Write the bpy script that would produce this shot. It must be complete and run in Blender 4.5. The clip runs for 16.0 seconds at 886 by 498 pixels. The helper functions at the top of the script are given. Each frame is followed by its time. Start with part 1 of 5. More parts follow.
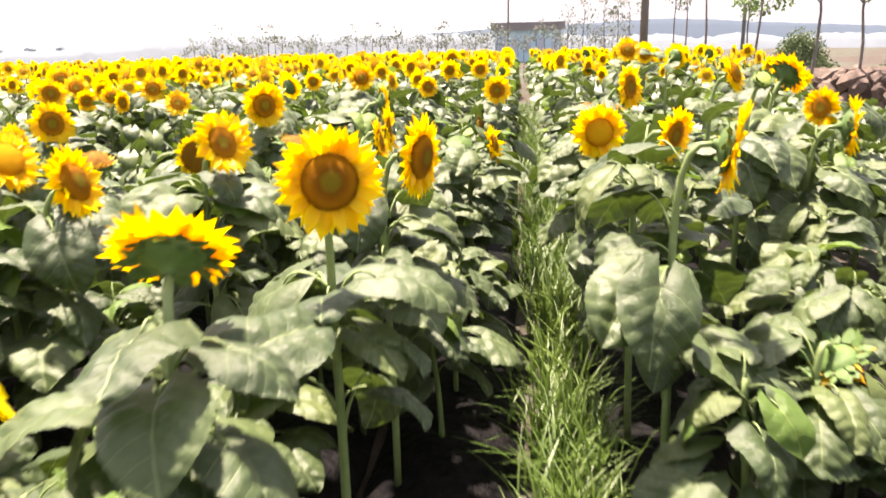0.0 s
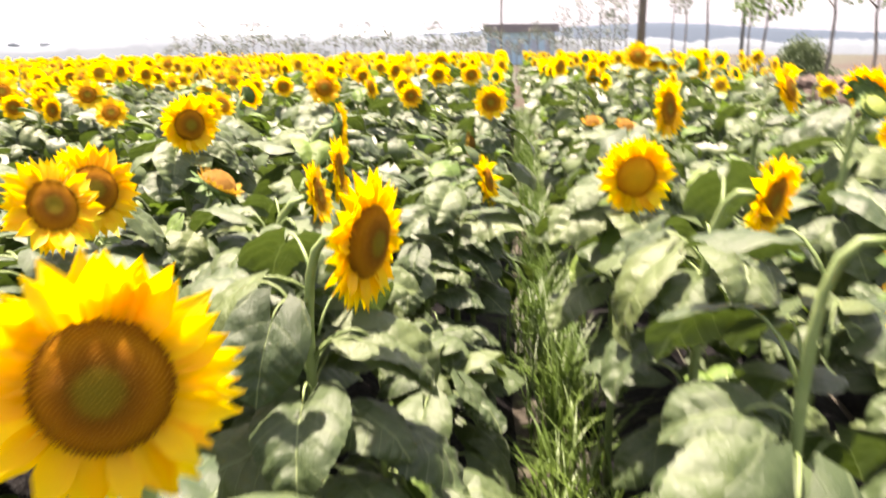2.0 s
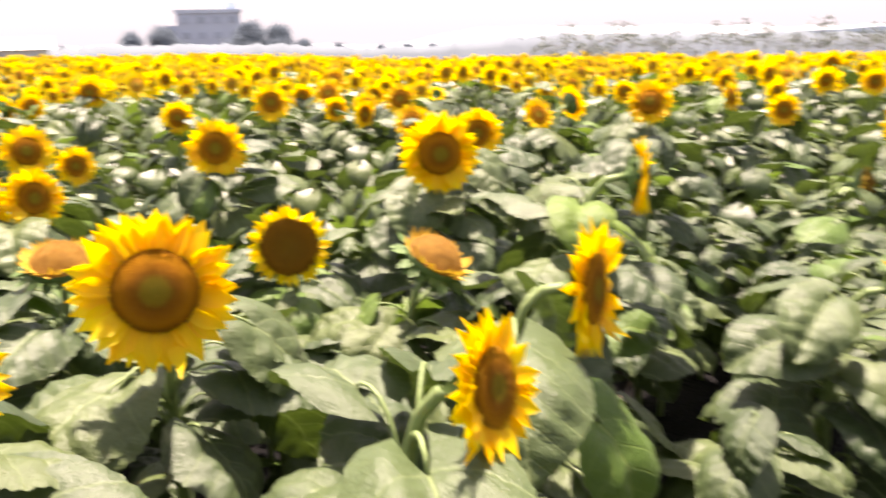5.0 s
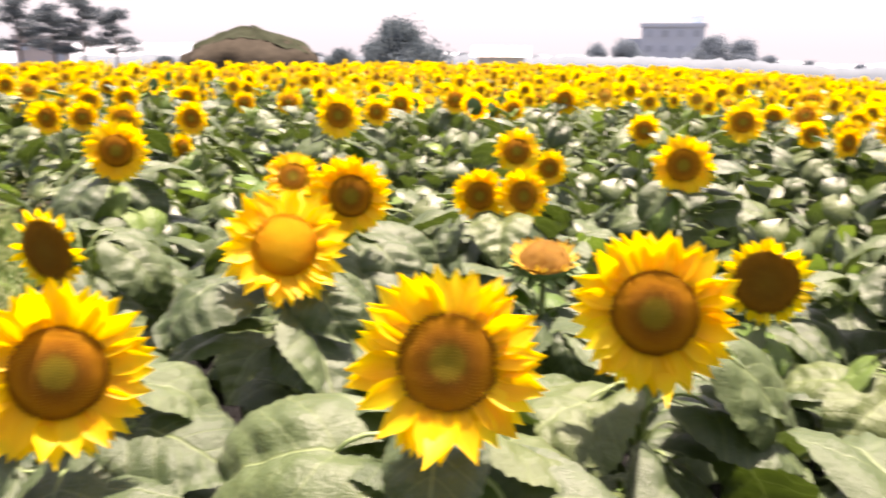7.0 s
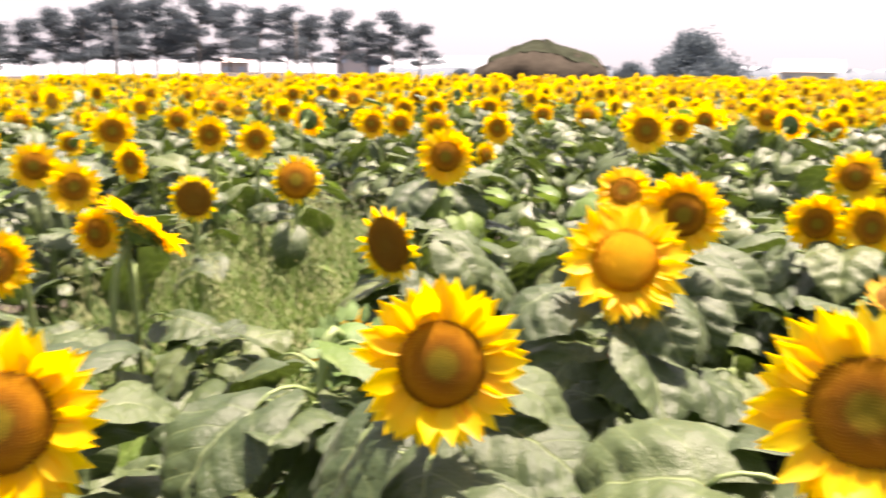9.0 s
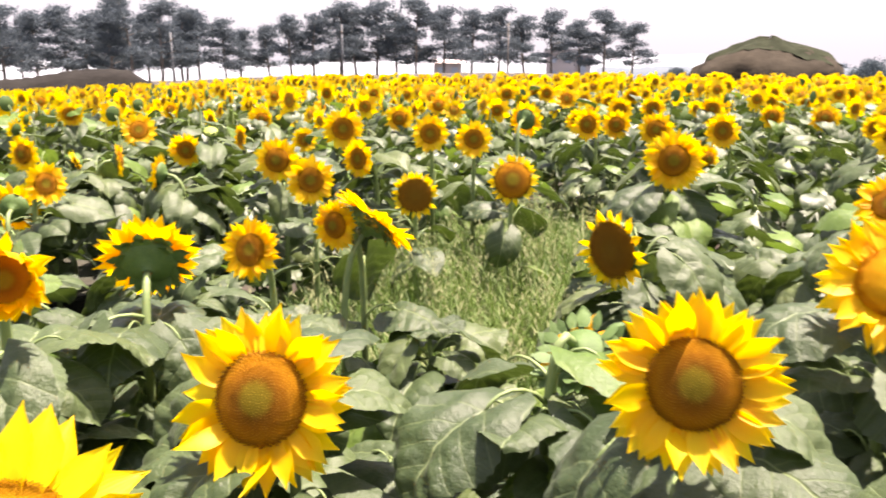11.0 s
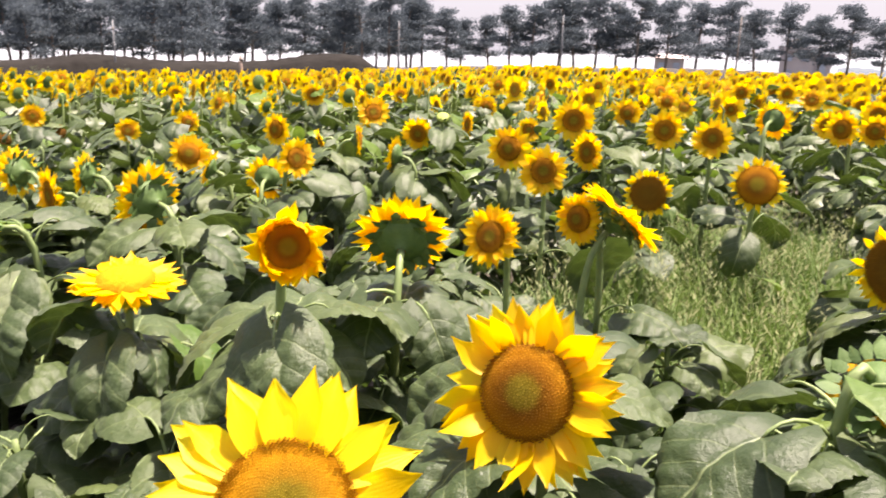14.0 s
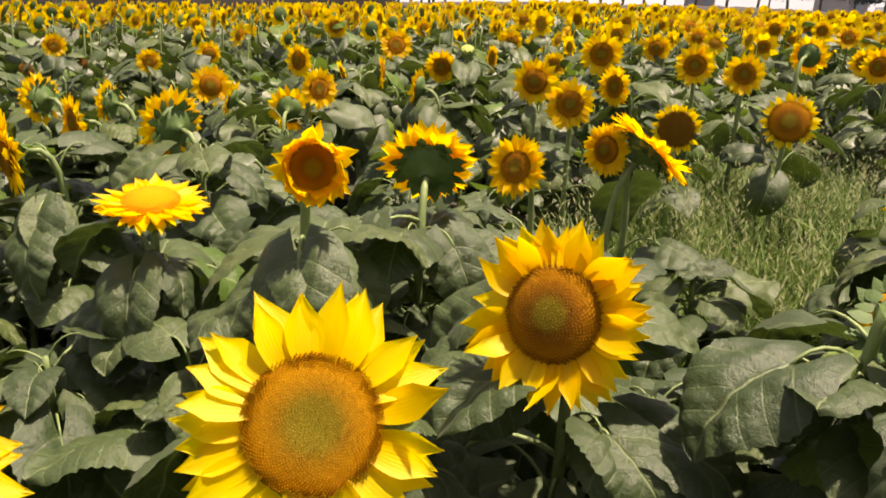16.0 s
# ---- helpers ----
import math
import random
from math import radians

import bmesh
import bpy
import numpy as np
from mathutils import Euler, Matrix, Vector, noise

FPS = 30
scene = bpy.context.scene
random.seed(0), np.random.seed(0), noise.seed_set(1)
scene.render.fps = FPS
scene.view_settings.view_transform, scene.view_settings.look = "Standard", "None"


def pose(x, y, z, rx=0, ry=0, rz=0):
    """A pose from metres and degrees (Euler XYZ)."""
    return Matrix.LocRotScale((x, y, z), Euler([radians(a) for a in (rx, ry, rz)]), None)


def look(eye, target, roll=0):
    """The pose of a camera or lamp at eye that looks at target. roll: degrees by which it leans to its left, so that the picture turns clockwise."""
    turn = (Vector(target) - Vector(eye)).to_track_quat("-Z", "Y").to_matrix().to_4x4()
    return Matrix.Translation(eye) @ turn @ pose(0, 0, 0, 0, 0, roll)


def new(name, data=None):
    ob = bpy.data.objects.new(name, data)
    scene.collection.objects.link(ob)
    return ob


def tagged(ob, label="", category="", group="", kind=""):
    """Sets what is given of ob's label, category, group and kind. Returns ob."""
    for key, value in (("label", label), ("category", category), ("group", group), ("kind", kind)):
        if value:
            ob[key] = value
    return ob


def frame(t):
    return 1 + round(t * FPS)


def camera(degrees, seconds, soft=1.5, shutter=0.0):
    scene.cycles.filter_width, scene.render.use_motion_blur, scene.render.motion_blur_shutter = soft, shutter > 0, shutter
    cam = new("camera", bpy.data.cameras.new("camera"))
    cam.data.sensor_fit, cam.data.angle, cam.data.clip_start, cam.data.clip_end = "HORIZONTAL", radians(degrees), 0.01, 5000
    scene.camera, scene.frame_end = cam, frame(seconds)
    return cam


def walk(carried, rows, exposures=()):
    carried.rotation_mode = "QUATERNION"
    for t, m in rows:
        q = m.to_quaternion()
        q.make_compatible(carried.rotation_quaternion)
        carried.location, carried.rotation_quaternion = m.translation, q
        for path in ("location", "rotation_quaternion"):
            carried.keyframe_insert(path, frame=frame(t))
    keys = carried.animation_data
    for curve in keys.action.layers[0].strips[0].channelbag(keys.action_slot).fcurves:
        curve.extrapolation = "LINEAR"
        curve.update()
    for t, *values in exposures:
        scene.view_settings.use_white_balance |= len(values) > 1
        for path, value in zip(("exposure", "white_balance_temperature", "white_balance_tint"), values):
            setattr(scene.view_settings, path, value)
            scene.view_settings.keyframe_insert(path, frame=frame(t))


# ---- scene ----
cam = camera(59.2, 16.0, soft=1.7, shutter=0.8)
PATH = [
    (0, (0.026, 0.01, 1.674), (-0.344, 1.897, 1.124), -1.4),
    (0.4, (0.012, 0.217, 1.677), (-0.391, 2.105, 1.152), -1.1),
    (0.5, (0.007, 0.262, 1.681), (-0.412, 2.146, 1.157), -0.6),
    (0.6, (0.002, 0.303, 1.678), (-0.42, 2.183, 1.143), -0.1),
    (0.9, (-0.018, 0.44, 1.688), (-0.45, 2.309, 1.121), -0.6),
    (1, (-0.03, 0.482, 1.682), (-0.437, 2.355, 1.112), -0.3),
    (1.1, (-0.042, 0.526, 1.674), (-0.432, 2.405, 1.11), 0.1),
    (1.4, (-0.091, 0.753, 1.648), (-0.421, 2.646, 1.091), -1.1),
    (1.5, (-0.103, 0.795, 1.643), (-0.422, 2.688, 1.082), -1.5),
    (1.6, (-0.102, 0.832, 1.643), (-0.423, 2.719, 1.064), -1.6),
    (1.9, (-0.11, 0.981, 1.662), (-0.441, 2.866, 1.082), -1.2),
    (2, (-0.113, 1.029, 1.665), (-0.458, 2.921, 1.117), -0.6),
    (2.1, (-0.112, 1.072, 1.665), (-0.487, 2.96, 1.123), -0.2),
    (2.4, (-0.125, 1.252, 1.663), (-0.545, 3.122, 1.089), 0.2),
    (2.5, (-0.131, 1.295, 1.661), (-0.551, 3.167, 1.093), 0.2),
    (2.6, (-0.14, 1.347, 1.656), (-0.558, 3.221, 1.097), 0.1),
    (2.9, (-0.173, 1.503, 1.654), (-0.578, 3.385, 1.112), -1.4),
    (3, (-0.181, 1.54, 1.651), (-0.596, 3.417, 1.101), -1.5),
    (3.2, (-0.186, 1.621, 1.656), (-0.641, 3.485, 1.093), -0.8),
    (5.3, (-0.379, 2.25, 1.63), (-1.661, 3.696, 1.112), -1.1),
    (5.5, (-0.394, 2.254, 1.63), (-1.763, 3.62, 1.12), -0.6),
    (6, (-0.429, 2.234, 1.634), (-1.983, 3.385, 1.124), -0.0),
    (6.5, (-0.465, 2.197, 1.637), (-2.16, 3.137, 1.142), 0.2),
    (7, (-0.47, 2.153, 1.643), (-2.266, 2.883, 1.149), 0.3),
    (7.5, (-0.478, 2.117, 1.648), (-2.336, 2.688, 1.174), 0.7),
    (8, (-0.481, 2.08, 1.651), (-2.378, 2.501, 1.178), 1.0),
    (8.5, (-0.485, 2.053, 1.65), (-2.414, 2.298, 1.179), 0.8),
    (9, (-0.514, 2.019, 1.642), (-2.457, 2.082, 1.175), 0.5),
    (9.2, (-0.515, 2.001, 1.644), (-2.459, 1.974, 1.178), 0.4),
    (11.3, (-0.544, 1.927, 1.643), (-2.425, 1.432, 1.179), 0.7),
    (11.5, (-0.553, 1.899, 1.643), (-2.424, 1.362, 1.183), 1.3),
    (12, (-0.554, 1.877, 1.643), (-2.387, 1.223, 1.18), 1.5),
    (12.5, (-0.543, 1.872, 1.642), (-2.34, 1.129, 1.175), 1.3),
    (13, (-0.539, 1.856, 1.639), (-2.3, 1.038, 1.16), 1.5),
    (13.5, (-0.533, 1.836, 1.635), (-2.27, 0.969, 1.155), 1.6),
    (14, (-0.537, 1.818, 1.633), (-2.246, 0.905, 1.137), 1.6),
    (14.5, (-0.539, 1.813, 1.626), (-2.212, 0.849, 1.104), 2.0),
    (15, (-0.537, 1.812, 1.616), (-2.192, 0.84, 1.052), 1.8),
    (15.5, (-0.536, 1.806, 1.604), (-2.189, 0.857, 0.997), 1.5),
    (16, (-0.539, 1.805, 1.598), (-2.187, 0.873, 0.954), 2.1),
]
walk(cam, [(t, look(eye, target, roll)) for t, eye, target, roll in PATH],
     exposures=[(0, 2.22, 7600, 21), (3.2, 2.16, 7600, 21), (5.5, 1.89, 7600, 25), (9.2, 1.88, 7600, 25), (12.0, 1.86, 7150, 23),
                (14.0, 1.60, 7150, 23), (15.0, 1.34, 7450, 18), (16.0, 0.92, 8200, 21)])

# ---- daylight: hazy afternoon, sun high in the north-west ----
SUN_YAW, SUN_HEIGHT = 42.0, 74.0
world = bpy.data.worlds.new("hazy_sky")
scene.world = world
world.use_nodes = True
wn = world.node_tree.nodes
sky = wn.new("ShaderNodeTexSky")
sky.sky_type, sky.sun_disc = "NISHITA", False
sky.sun_elevation, sky.sun_rotation = radians(SUN_HEIGHT), radians(-SUN_YAW)
sky.air_density, sky.dust_density, sky.ozone_density = 1.0, 3.0, 1.0
veil = wn.new("ShaderNodeMix")  # white haze
veil.data_type = "RGBA"
gaze = wn.new("ShaderNodeSeparateXYZ")
world.node_tree.links.new(wn.new("ShaderNodeTexCoord").outputs["Generated"], gaze.inputs[0])
thin = wn.new("ShaderNodeMapRange")  # the haze thins towards the zenith
thin.inputs["From Min"].default_value, thin.inputs["From Max"].default_value = 0.05, 0.9
thin.inputs["To Min"].default_value, thin.inputs["To Max"].default_value = 0.80, 0.35
world.node_tree.links.new(gaze.outputs[2], thin.inputs[0])
world.node_tree.links.new(thin.outputs[0], veil.inputs[0])
veil.inputs[7].default_value = (4.2, 4.4, 5.0, 1)
world.node_tree.links.new(sky.outputs[0], veil.inputs[6])
world.node_tree.links.new(veil.outputs[2], wn["Background"].inputs[0])
wn["Background"].inputs[1].default_value = 0.071
sun_data = bpy.data.lights.new("sun", "SUN")
sun_data.energy, sun_data.angle, sun_data.color = 5.0, radians(2.0), (1.0, 0.95, 0.87)
sun = new("sun", sun_data)
sun_dir = Vector((-math.sin(radians(SUN_YAW)) * math.cos(radians(SUN_HEIGHT)),
                  math.cos(radians(SUN_YAW)) * math.cos(radians(SUN_HEIGHT)), math.sin(radians(SUN_HEIGHT))))
sun.matrix_world = look(sun_dir * 60, (0, 0, 0))


# ---- materials ----
class Nodes:
    """A small helper that wires one node material."""

    def __init__(self, name, rough=0.6, metal=0.0):
        self.mat = bpy.data.materials.new(name)
        self.mat.use_nodes = True
        self.tree = self.mat.node_tree
        self.bsdf = self.tree.nodes["Principled BSDF"]
        self.bsdf.inputs["Roughness"].default_value = rough
        self.bsdf.inputs["Metallic"].default_value = metal
        self.coord = self.tree.nodes.new("ShaderNodeTexCoord")

    def add(self, kind):
        return self.tree.nodes.new(kind)

    def link(self, a, b):
        self.tree.links.new(a, b)

    def noise(self, scale, detail=4.0, coord="Object", rough=0.55):
        n = self.add("ShaderNodeTexNoise")
        n.inputs["Scale"].default_value, n.inputs["Detail"].default_value = scale, detail
        n.inputs["Roughness"].default_value = rough
        self.link(self.coord.outputs[coord], n.inputs["Vector"])
        return n.outputs["Fac"]

    def ramp(self, fac, stops):
        n = self.add("ShaderNodeValToRGB")
        e = n.color_ramp.elements
        while len(e) < len(stops):
            e.new(0.5)
        for el, (p, c) in zip(e, stops):
            el.position, el.color = p, (*c, 1)
        self.link(fac, n.inputs[0])
        return n.outputs[0]

    def math(self, op, a, b=None, clamp=False):
        n = self.add("ShaderNodeMath")
        n.operation, n.use_clamp = op, clamp
        for i, v in enumerate((a, b)):
            if v is None:
                continue
            if isinstance(v, (int, float)):
                n.inputs[i].default_value = v
            else:
                self.link(v, n.inputs[i])
        return n.outputs[0]

    def mix(self, fac, a, b, blend="MIX"):
        n = self.add("ShaderNodeMix")
        n.data_type, n.blend_type = "RGBA", blend
        for sock, v in ((n.inputs[0], fac), (n.inputs[6], a), (n.inputs[7], b)):
            if isinstance(v, (int, float)):
                sock.default_value = v
            elif isinstance(v, tuple):
                sock.default_value = (*v, 1)
            else:
                self.link(v, sock)
        return n.outputs[2]

    def random(self):
        """A chance value that differs between objects and between loose pieces."""
        a = self.add("ShaderNodeObjectInfo").outputs["Random"]
        b = self.add("ShaderNodeNewGeometry").outputs["Random Per Island"]
        return self.math("FRACT", self.math("ADD", a, b))

    def colour(self, c):
        self.link(c, self.bsdf.inputs["Base Color"])

    def bump(self, height, strength=0.3, distance=0.01):
        n = self.add("ShaderNodeBump")
        n.inputs["Strength"].default_value, n.inputs["Distance"].default_value = strength, distance
        self.link(height, n.inputs["Height"])
        self.link(n.outputs[0], self.bsdf.inputs["Normal"])
        return n.outputs[0]

    def thin(self, colour, amount):
        """Lets part of the light through, as leaves and petals do."""
        t = self.add("ShaderNodeBsdfTranslucent")
        self.link(colour, t.inputs[0])
        m = self.add("ShaderNodeMixShader")
        m.inputs[0].default_value = amount
        out = self.tree.nodes["Material Output"]
        self.link(self.bsdf.outputs[0], m.inputs[1])
        self.link(t.outputs[0], m.inputs[2])
        self.link(m.outputs[0], out.inputs[0])


def leaf_material(name, dark, light, vein, trans):
    m = Nodes(name, 0.46)
    m.bsdf.inputs["Specular IOR Level"].default_value = 0.46
    sep = m.add("ShaderNodeSeparateXYZ")
    m.link(m.coord.outputs["UV"], sep.inputs[0])
    across = m.math("ABSOLUTE", m.math("SUBTRACT", sep.outputs[0], 0.5))
    side = m.math("FRACT", m.math("ADD", m.math("MULTIPLY", m.math("SUBTRACT", sep.outputs[1], m.math("MULTIPLY", across, 0.8)), 5.0), 0.5))
    line = m.math("SUBTRACT", 1.0, m.math("MULTIPLY", m.math("ABSOLUTE", m.math("SUBTRACT", side, 0.5)), 16.0), True)
    rib = m.math("SUBTRACT", 1.0, m.math("MULTIPLY", across, 60.0), True)
    veins = m.math("MAXIMUM", m.math("MULTIPLY", line, 0.38), rib)
    body = m.ramp(m.random(), [(0.0, dark), (0.75, light), (1.0, tuple(c * k for c, k in zip(light, (1.25, 1.15, 0.9))))])
    body = m.mix(m.math("MULTIPLY", m.noise(7.0, 4), 0.40), body, tuple(c * 0.62 for c in dark))
    dust = m.ramp(m.noise(22.0, 5), [(0.45, (0, 0, 0)), (0.8, (1, 1, 1))])
    body = m.mix(m.math("MULTIPLY", dust, 0.22), body, tuple(c * 1.5 + 0.02 for c in light))
    spots = m.ramp(m.noise(46.0, 2), [(0.0, (0, 0, 0)), (0.72, (0, 0, 0)), (0.80, (1, 1, 1))])
    body = m.mix(m.math("MULTIPLY", spots, 0.22), body, (0.20, 0.17, 0.07))
    col = m.mix(m.math("MULTIPLY", veins, 0.62), body, vein)
    m.colour(col)
    h = m.math("ADD", m.math("MULTIPLY", veins, -0.5), m.math("MULTIPLY", m.noise(90.0, 3), 0.35))
    h = m.math("ADD", h, m.math("MULTIPLY", m.noise(20.0, 3), 0.8))
    m.bump(h, 0.5, 0.007)
    m.bsdf.inputs["Sheen Weight"].default_value = 0.05
    m.bsdf.inputs["Sheen Roughness"].default_value = 0.4
    m.thin(m.mix(0.5, col, (0.20, 0.33, 0.03)), trans)
    return m.mat


LEAF = leaf_material("sunflower_leaf", (0.025, 0.047, 0.0145), (0.069, 0.102, 0.0345), (0.25, 0.31, 0.14), 0.11)
YOUNG_LEAF = leaf_material("young_leaf", (0.060, 0.125, 0.017), (0.115, 0.190, 0.032), (0.27, 0.34, 0.10), 0.26)


def plain_material(name, dark, light, scale, rough=0.7, bump=0.3, distance=0.01, trans=0.0, coord="Object", vary=0.35, gloss=0.5):
    m = Nodes(name, rough)
    m.bsdf.inputs["Specular IOR Level"].default_value = gloss
    fine = m.noise(scale, 6, coord)
    broad = m.noise(scale * 0.13, 3, coord)
    fac = m.math("ADD", m.math("MULTIPLY", fine, 0.55), m.math("MULTIPLY", broad, 0.45))
    col = m.ramp(fac, [(0.3, dark), (0.7, light)])
    rnd = m.random()
    col = m.mix(m.math("MULTIPLY", rnd, vary), col, tuple(c * 0.6 for c in dark))
    m.colour(col)
    if bump:
        m.bump(fine, bump, distance)
    if trans:
        m.thin(col, trans)
    return m.mat


STEM = plain_material("sunflower_stem", (0.13, 0.20, 0.06), (0.27, 0.34, 0.14), 30.0, 0.55, 0.3, 0.003)
BRACT = plain_material("green_bract", (0.05, 0.11, 0.02), (0.12, 0.20, 0.05), 40.0, 0.6, 0.4, 0.004, 0.1)
GRASS = plain_material("path_grass", (0.04, 0.09, 0.012), (0.14, 0.215, 0.04), 3.0, 0.5, 0.0, 0.01, 0.3)
FADED = plain_material("withered_petal", (0.50, 0.30, 0.015), (0.74, 0.48, 0.05), 40.0, 0.7, 0.4, 0.003, 0.2)
FADED_DISC = plain_material("withered_disc", (0.22, 0.10, 0.010), (0.44, 0.225, 0.022), 90.0, 0.85, 0.6, 0.004)
BUD = plain_material("green_bud", (0.20, 0.28, 0.04), (0.42, 0.48, 0.10), 60.0, 0.6, 0.5, 0.004)
SEEDS = plain_material("grass_seed", (0.16, 0.19, 0.07), (0.28, 0.29, 0.14), 6.0, 0.8, 0.0, 0.01, 0.3)
WEED = plain_material("wild_grass", (0.055, 0.12, 0.018), (0.17, 0.26, 0.05), 3.0, 0.6, 0.0, 0.01, 0.3)
STONE = plain_material("basalt_stone", (0.07, 0.05, 0.042), (0.20, 0.145, 0.12), 4.0, 0.9, 0.7, 0.03)
BARK = plain_material("grey_bark", (0.12, 0.105, 0.10), (0.25, 0.22, 0.20), 6.0, 0.9, 0.6, 0.03)
# Needles and far foliage are greyed and blued in colour to stand for haze.
NEEDLES = plain_material("haze_grey_needles", (0.098, 0.124, 0.145), (0.150, 0.182, 0.206), 0.6, 1.0, 0.0, 0.05, 0.35, vary=0.08, gloss=0.05)
FOLIAGE = plain_material("haze_grey_foliage", (0.105, 0.14, 0.16), (0.16, 0.20, 0.225), 0.6, 1.0, 0.0, 0.05, 0.3, vary=0.12, gloss=0.05)
SAPLING = plain_material("sapling_leaf", (0.09, 0.17, 0.04), (0.19, 0.29, 0.085), 4.0, 0.6, 0.0, 0.02, 0.3)
POLE = plain_material("weathered_pole", (0.13, 0.115, 0.105), (0.24, 0.215, 0.20), 8.0, 0.85, 0.3, 0.01)
PALE_POLE = plain_material("pale_painted_pole", (0.13, 0.14, 0.15), (0.20, 0.21, 0.225), 3.0, 0.6, 0.1, 0.01)
# Farmhouse wall is paled in colour to stand for distance haze.
PLASTER = plain_material("haze_paled_plaster", (0.80, 0.81, 0.83), (0.86, 0.87, 0.89), 1.0, 0.85, 0.2, 0.02)
TAN_POST = plain_material("tan_concrete", (0.20, 0.15, 0.125), (0.30, 0.235, 0.20), 4.0, 0.9, 0.3, 0.01)
# Roof and window colours are lifted towards haze as well.
ROOF_RED = plain_material("haze_paled_red_roof", (0.66, 0.55, 0.54), (0.74, 0.63, 0.62), 1.5, 0.7, 0.1, 0.02)
HAZED_GLASS = plain_material("haze_grey_window", (0.36, 0.43, 0.54), (0.43, 0.50, 0.61), 1.0, 0.3, 0.0)
THATCH = plain_material("dry_heap", (0.028, 0.024, 0.018), (0.075, 0.062, 0.046), 1.2, 0.95, 0.9, 0.15, gloss=0.1)
NET = plain_material("green_cover_net", (0.016, 0.020, 0.011), (0.045, 0.052, 0.030), 1.6, 0.95, 0.7, 0.12, gloss=0.1)
BANK_EARTH = plain_material("dark_bank_earth", (0.014, 0.013, 0.012), (0.034, 0.031, 0.028), 1.3, 0.95, 0.9, 0.15, gloss=0.1)
DRY_GRASS = plain_material("dry_bank", (0.05, 0.046, 0.04), (0.11, 0.098, 0.083), 1.5, 0.95, 0.6, 0.08, gloss=0.1)
# Distance haze is mixed into these base colours, blue-grey to nearly white.
HILL = plain_material("haze_blue_woods", (0.058, 0.078, 0.106), (0.078, 0.099, 0.130), 0.03, 1.0, 0.4, 2.0, gloss=0.0)
FAR_HILL = plain_material("haze_pale_woods", (0.29, 0.32, 0.365), (0.35, 0.38, 0.42), 0.02, 1.0, 0.3, 2.0, gloss=0.0)
FAR_WOOD = plain_material("haze_grey_tree_line", (0.12, 0.142, 0.168), (0.165, 0.190, 0.218), 0.3, 1.0, 0.4, 0.3, gloss=0.0)
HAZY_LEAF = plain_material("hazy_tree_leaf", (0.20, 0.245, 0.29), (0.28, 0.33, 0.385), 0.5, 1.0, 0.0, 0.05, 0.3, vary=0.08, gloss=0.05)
GREY_TWIG = plain_material("grey_green_leaf", (0.12, 0.15, 0.115), (0.22, 0.25, 0.20), 4.0, 0.7, 0.0, 0.02, 0.2)
BUSH_GREEN = plain_material("bush_leaf", (0.07, 0.11, 0.045), (0.15, 0.20, 0.09), 2.5, 0.7, 0.2, 0.03, 0.15)
PALE_GREEN = plain_material("pale_shrub_leaf", (0.16, 0.20, 0.12), (0.28, 0.33, 0.20), 2.5, 0.7, 0.2, 0.03, 0.2)
PINK_SOIL = plain_material("dry_pinkish_soil", (0.055, 0.042, 0.036), (0.13, 0.10, 0.085), 2.2, 0.95, 0.9, 0.08, gloss=0.1)
# Pink walls are greyed in colour for the haze before them.
PINK_PLASTER = plain_material("haze_pink_plaster", (0.44, 0.40, 0.41), (0.52, 0.48, 0.49), 1.0, 0.85, 0.2, 0.02)
DARK_ROOF = plain_material("dark_sheet_roof", (0.16, 0.15, 0.16), (0.24, 0.225, 0.24), 1.5, 0.6, 0.2, 0.02)
BLUE_WALL = plain_material("blue_sheet_wall", (0.40, 0.66, 0.84), (0.55, 0.78, 0.92), 1.2, 0.5, 0.1, 0.02)
# Concrete takes the blue of the haze into its colour.
CONCRETE = plain_material("haze_blue_concrete", (0.50, 0.58, 0.70), (0.57, 0.65, 0.77), 0.4, 0.9, 0.1, 0.05)


def petal_material(name, low, mid, high):
    m = Nodes(name, 0.5)
    sep = m.add("ShaderNodeSeparateXYZ")
    m.link(m.coord.outputs["UV"], sep.inputs[0])
    streak = m.math("ABSOLUTE", m.math("SINE", m.math("MULTIPLY", sep.outputs[0], 26.0)))
    col = m.ramp(m.random(), [(0.0, low), (0.5, mid), (1.0, high)])
    base = m.math("SUBTRACT", 1.0, m.math("MULTIPLY", sep.outputs[1], 2.4), True)
    col = m.mix(m.math("MULTIPLY", base, 0.24), col, (0.92, 0.48, 0.002))
    col = m.mix(m.math("MULTIPLY", streak, 0.05), col, (0.75, 0.36, 0.002))
    m.colour(col)
    m.bump(m.math("ADD", m.math("MULTIPLY", streak, 0.6), m.noise(60.0, 3)), 0.14, 0.003)
    m.thin(col, 0.60)
    return m.mat


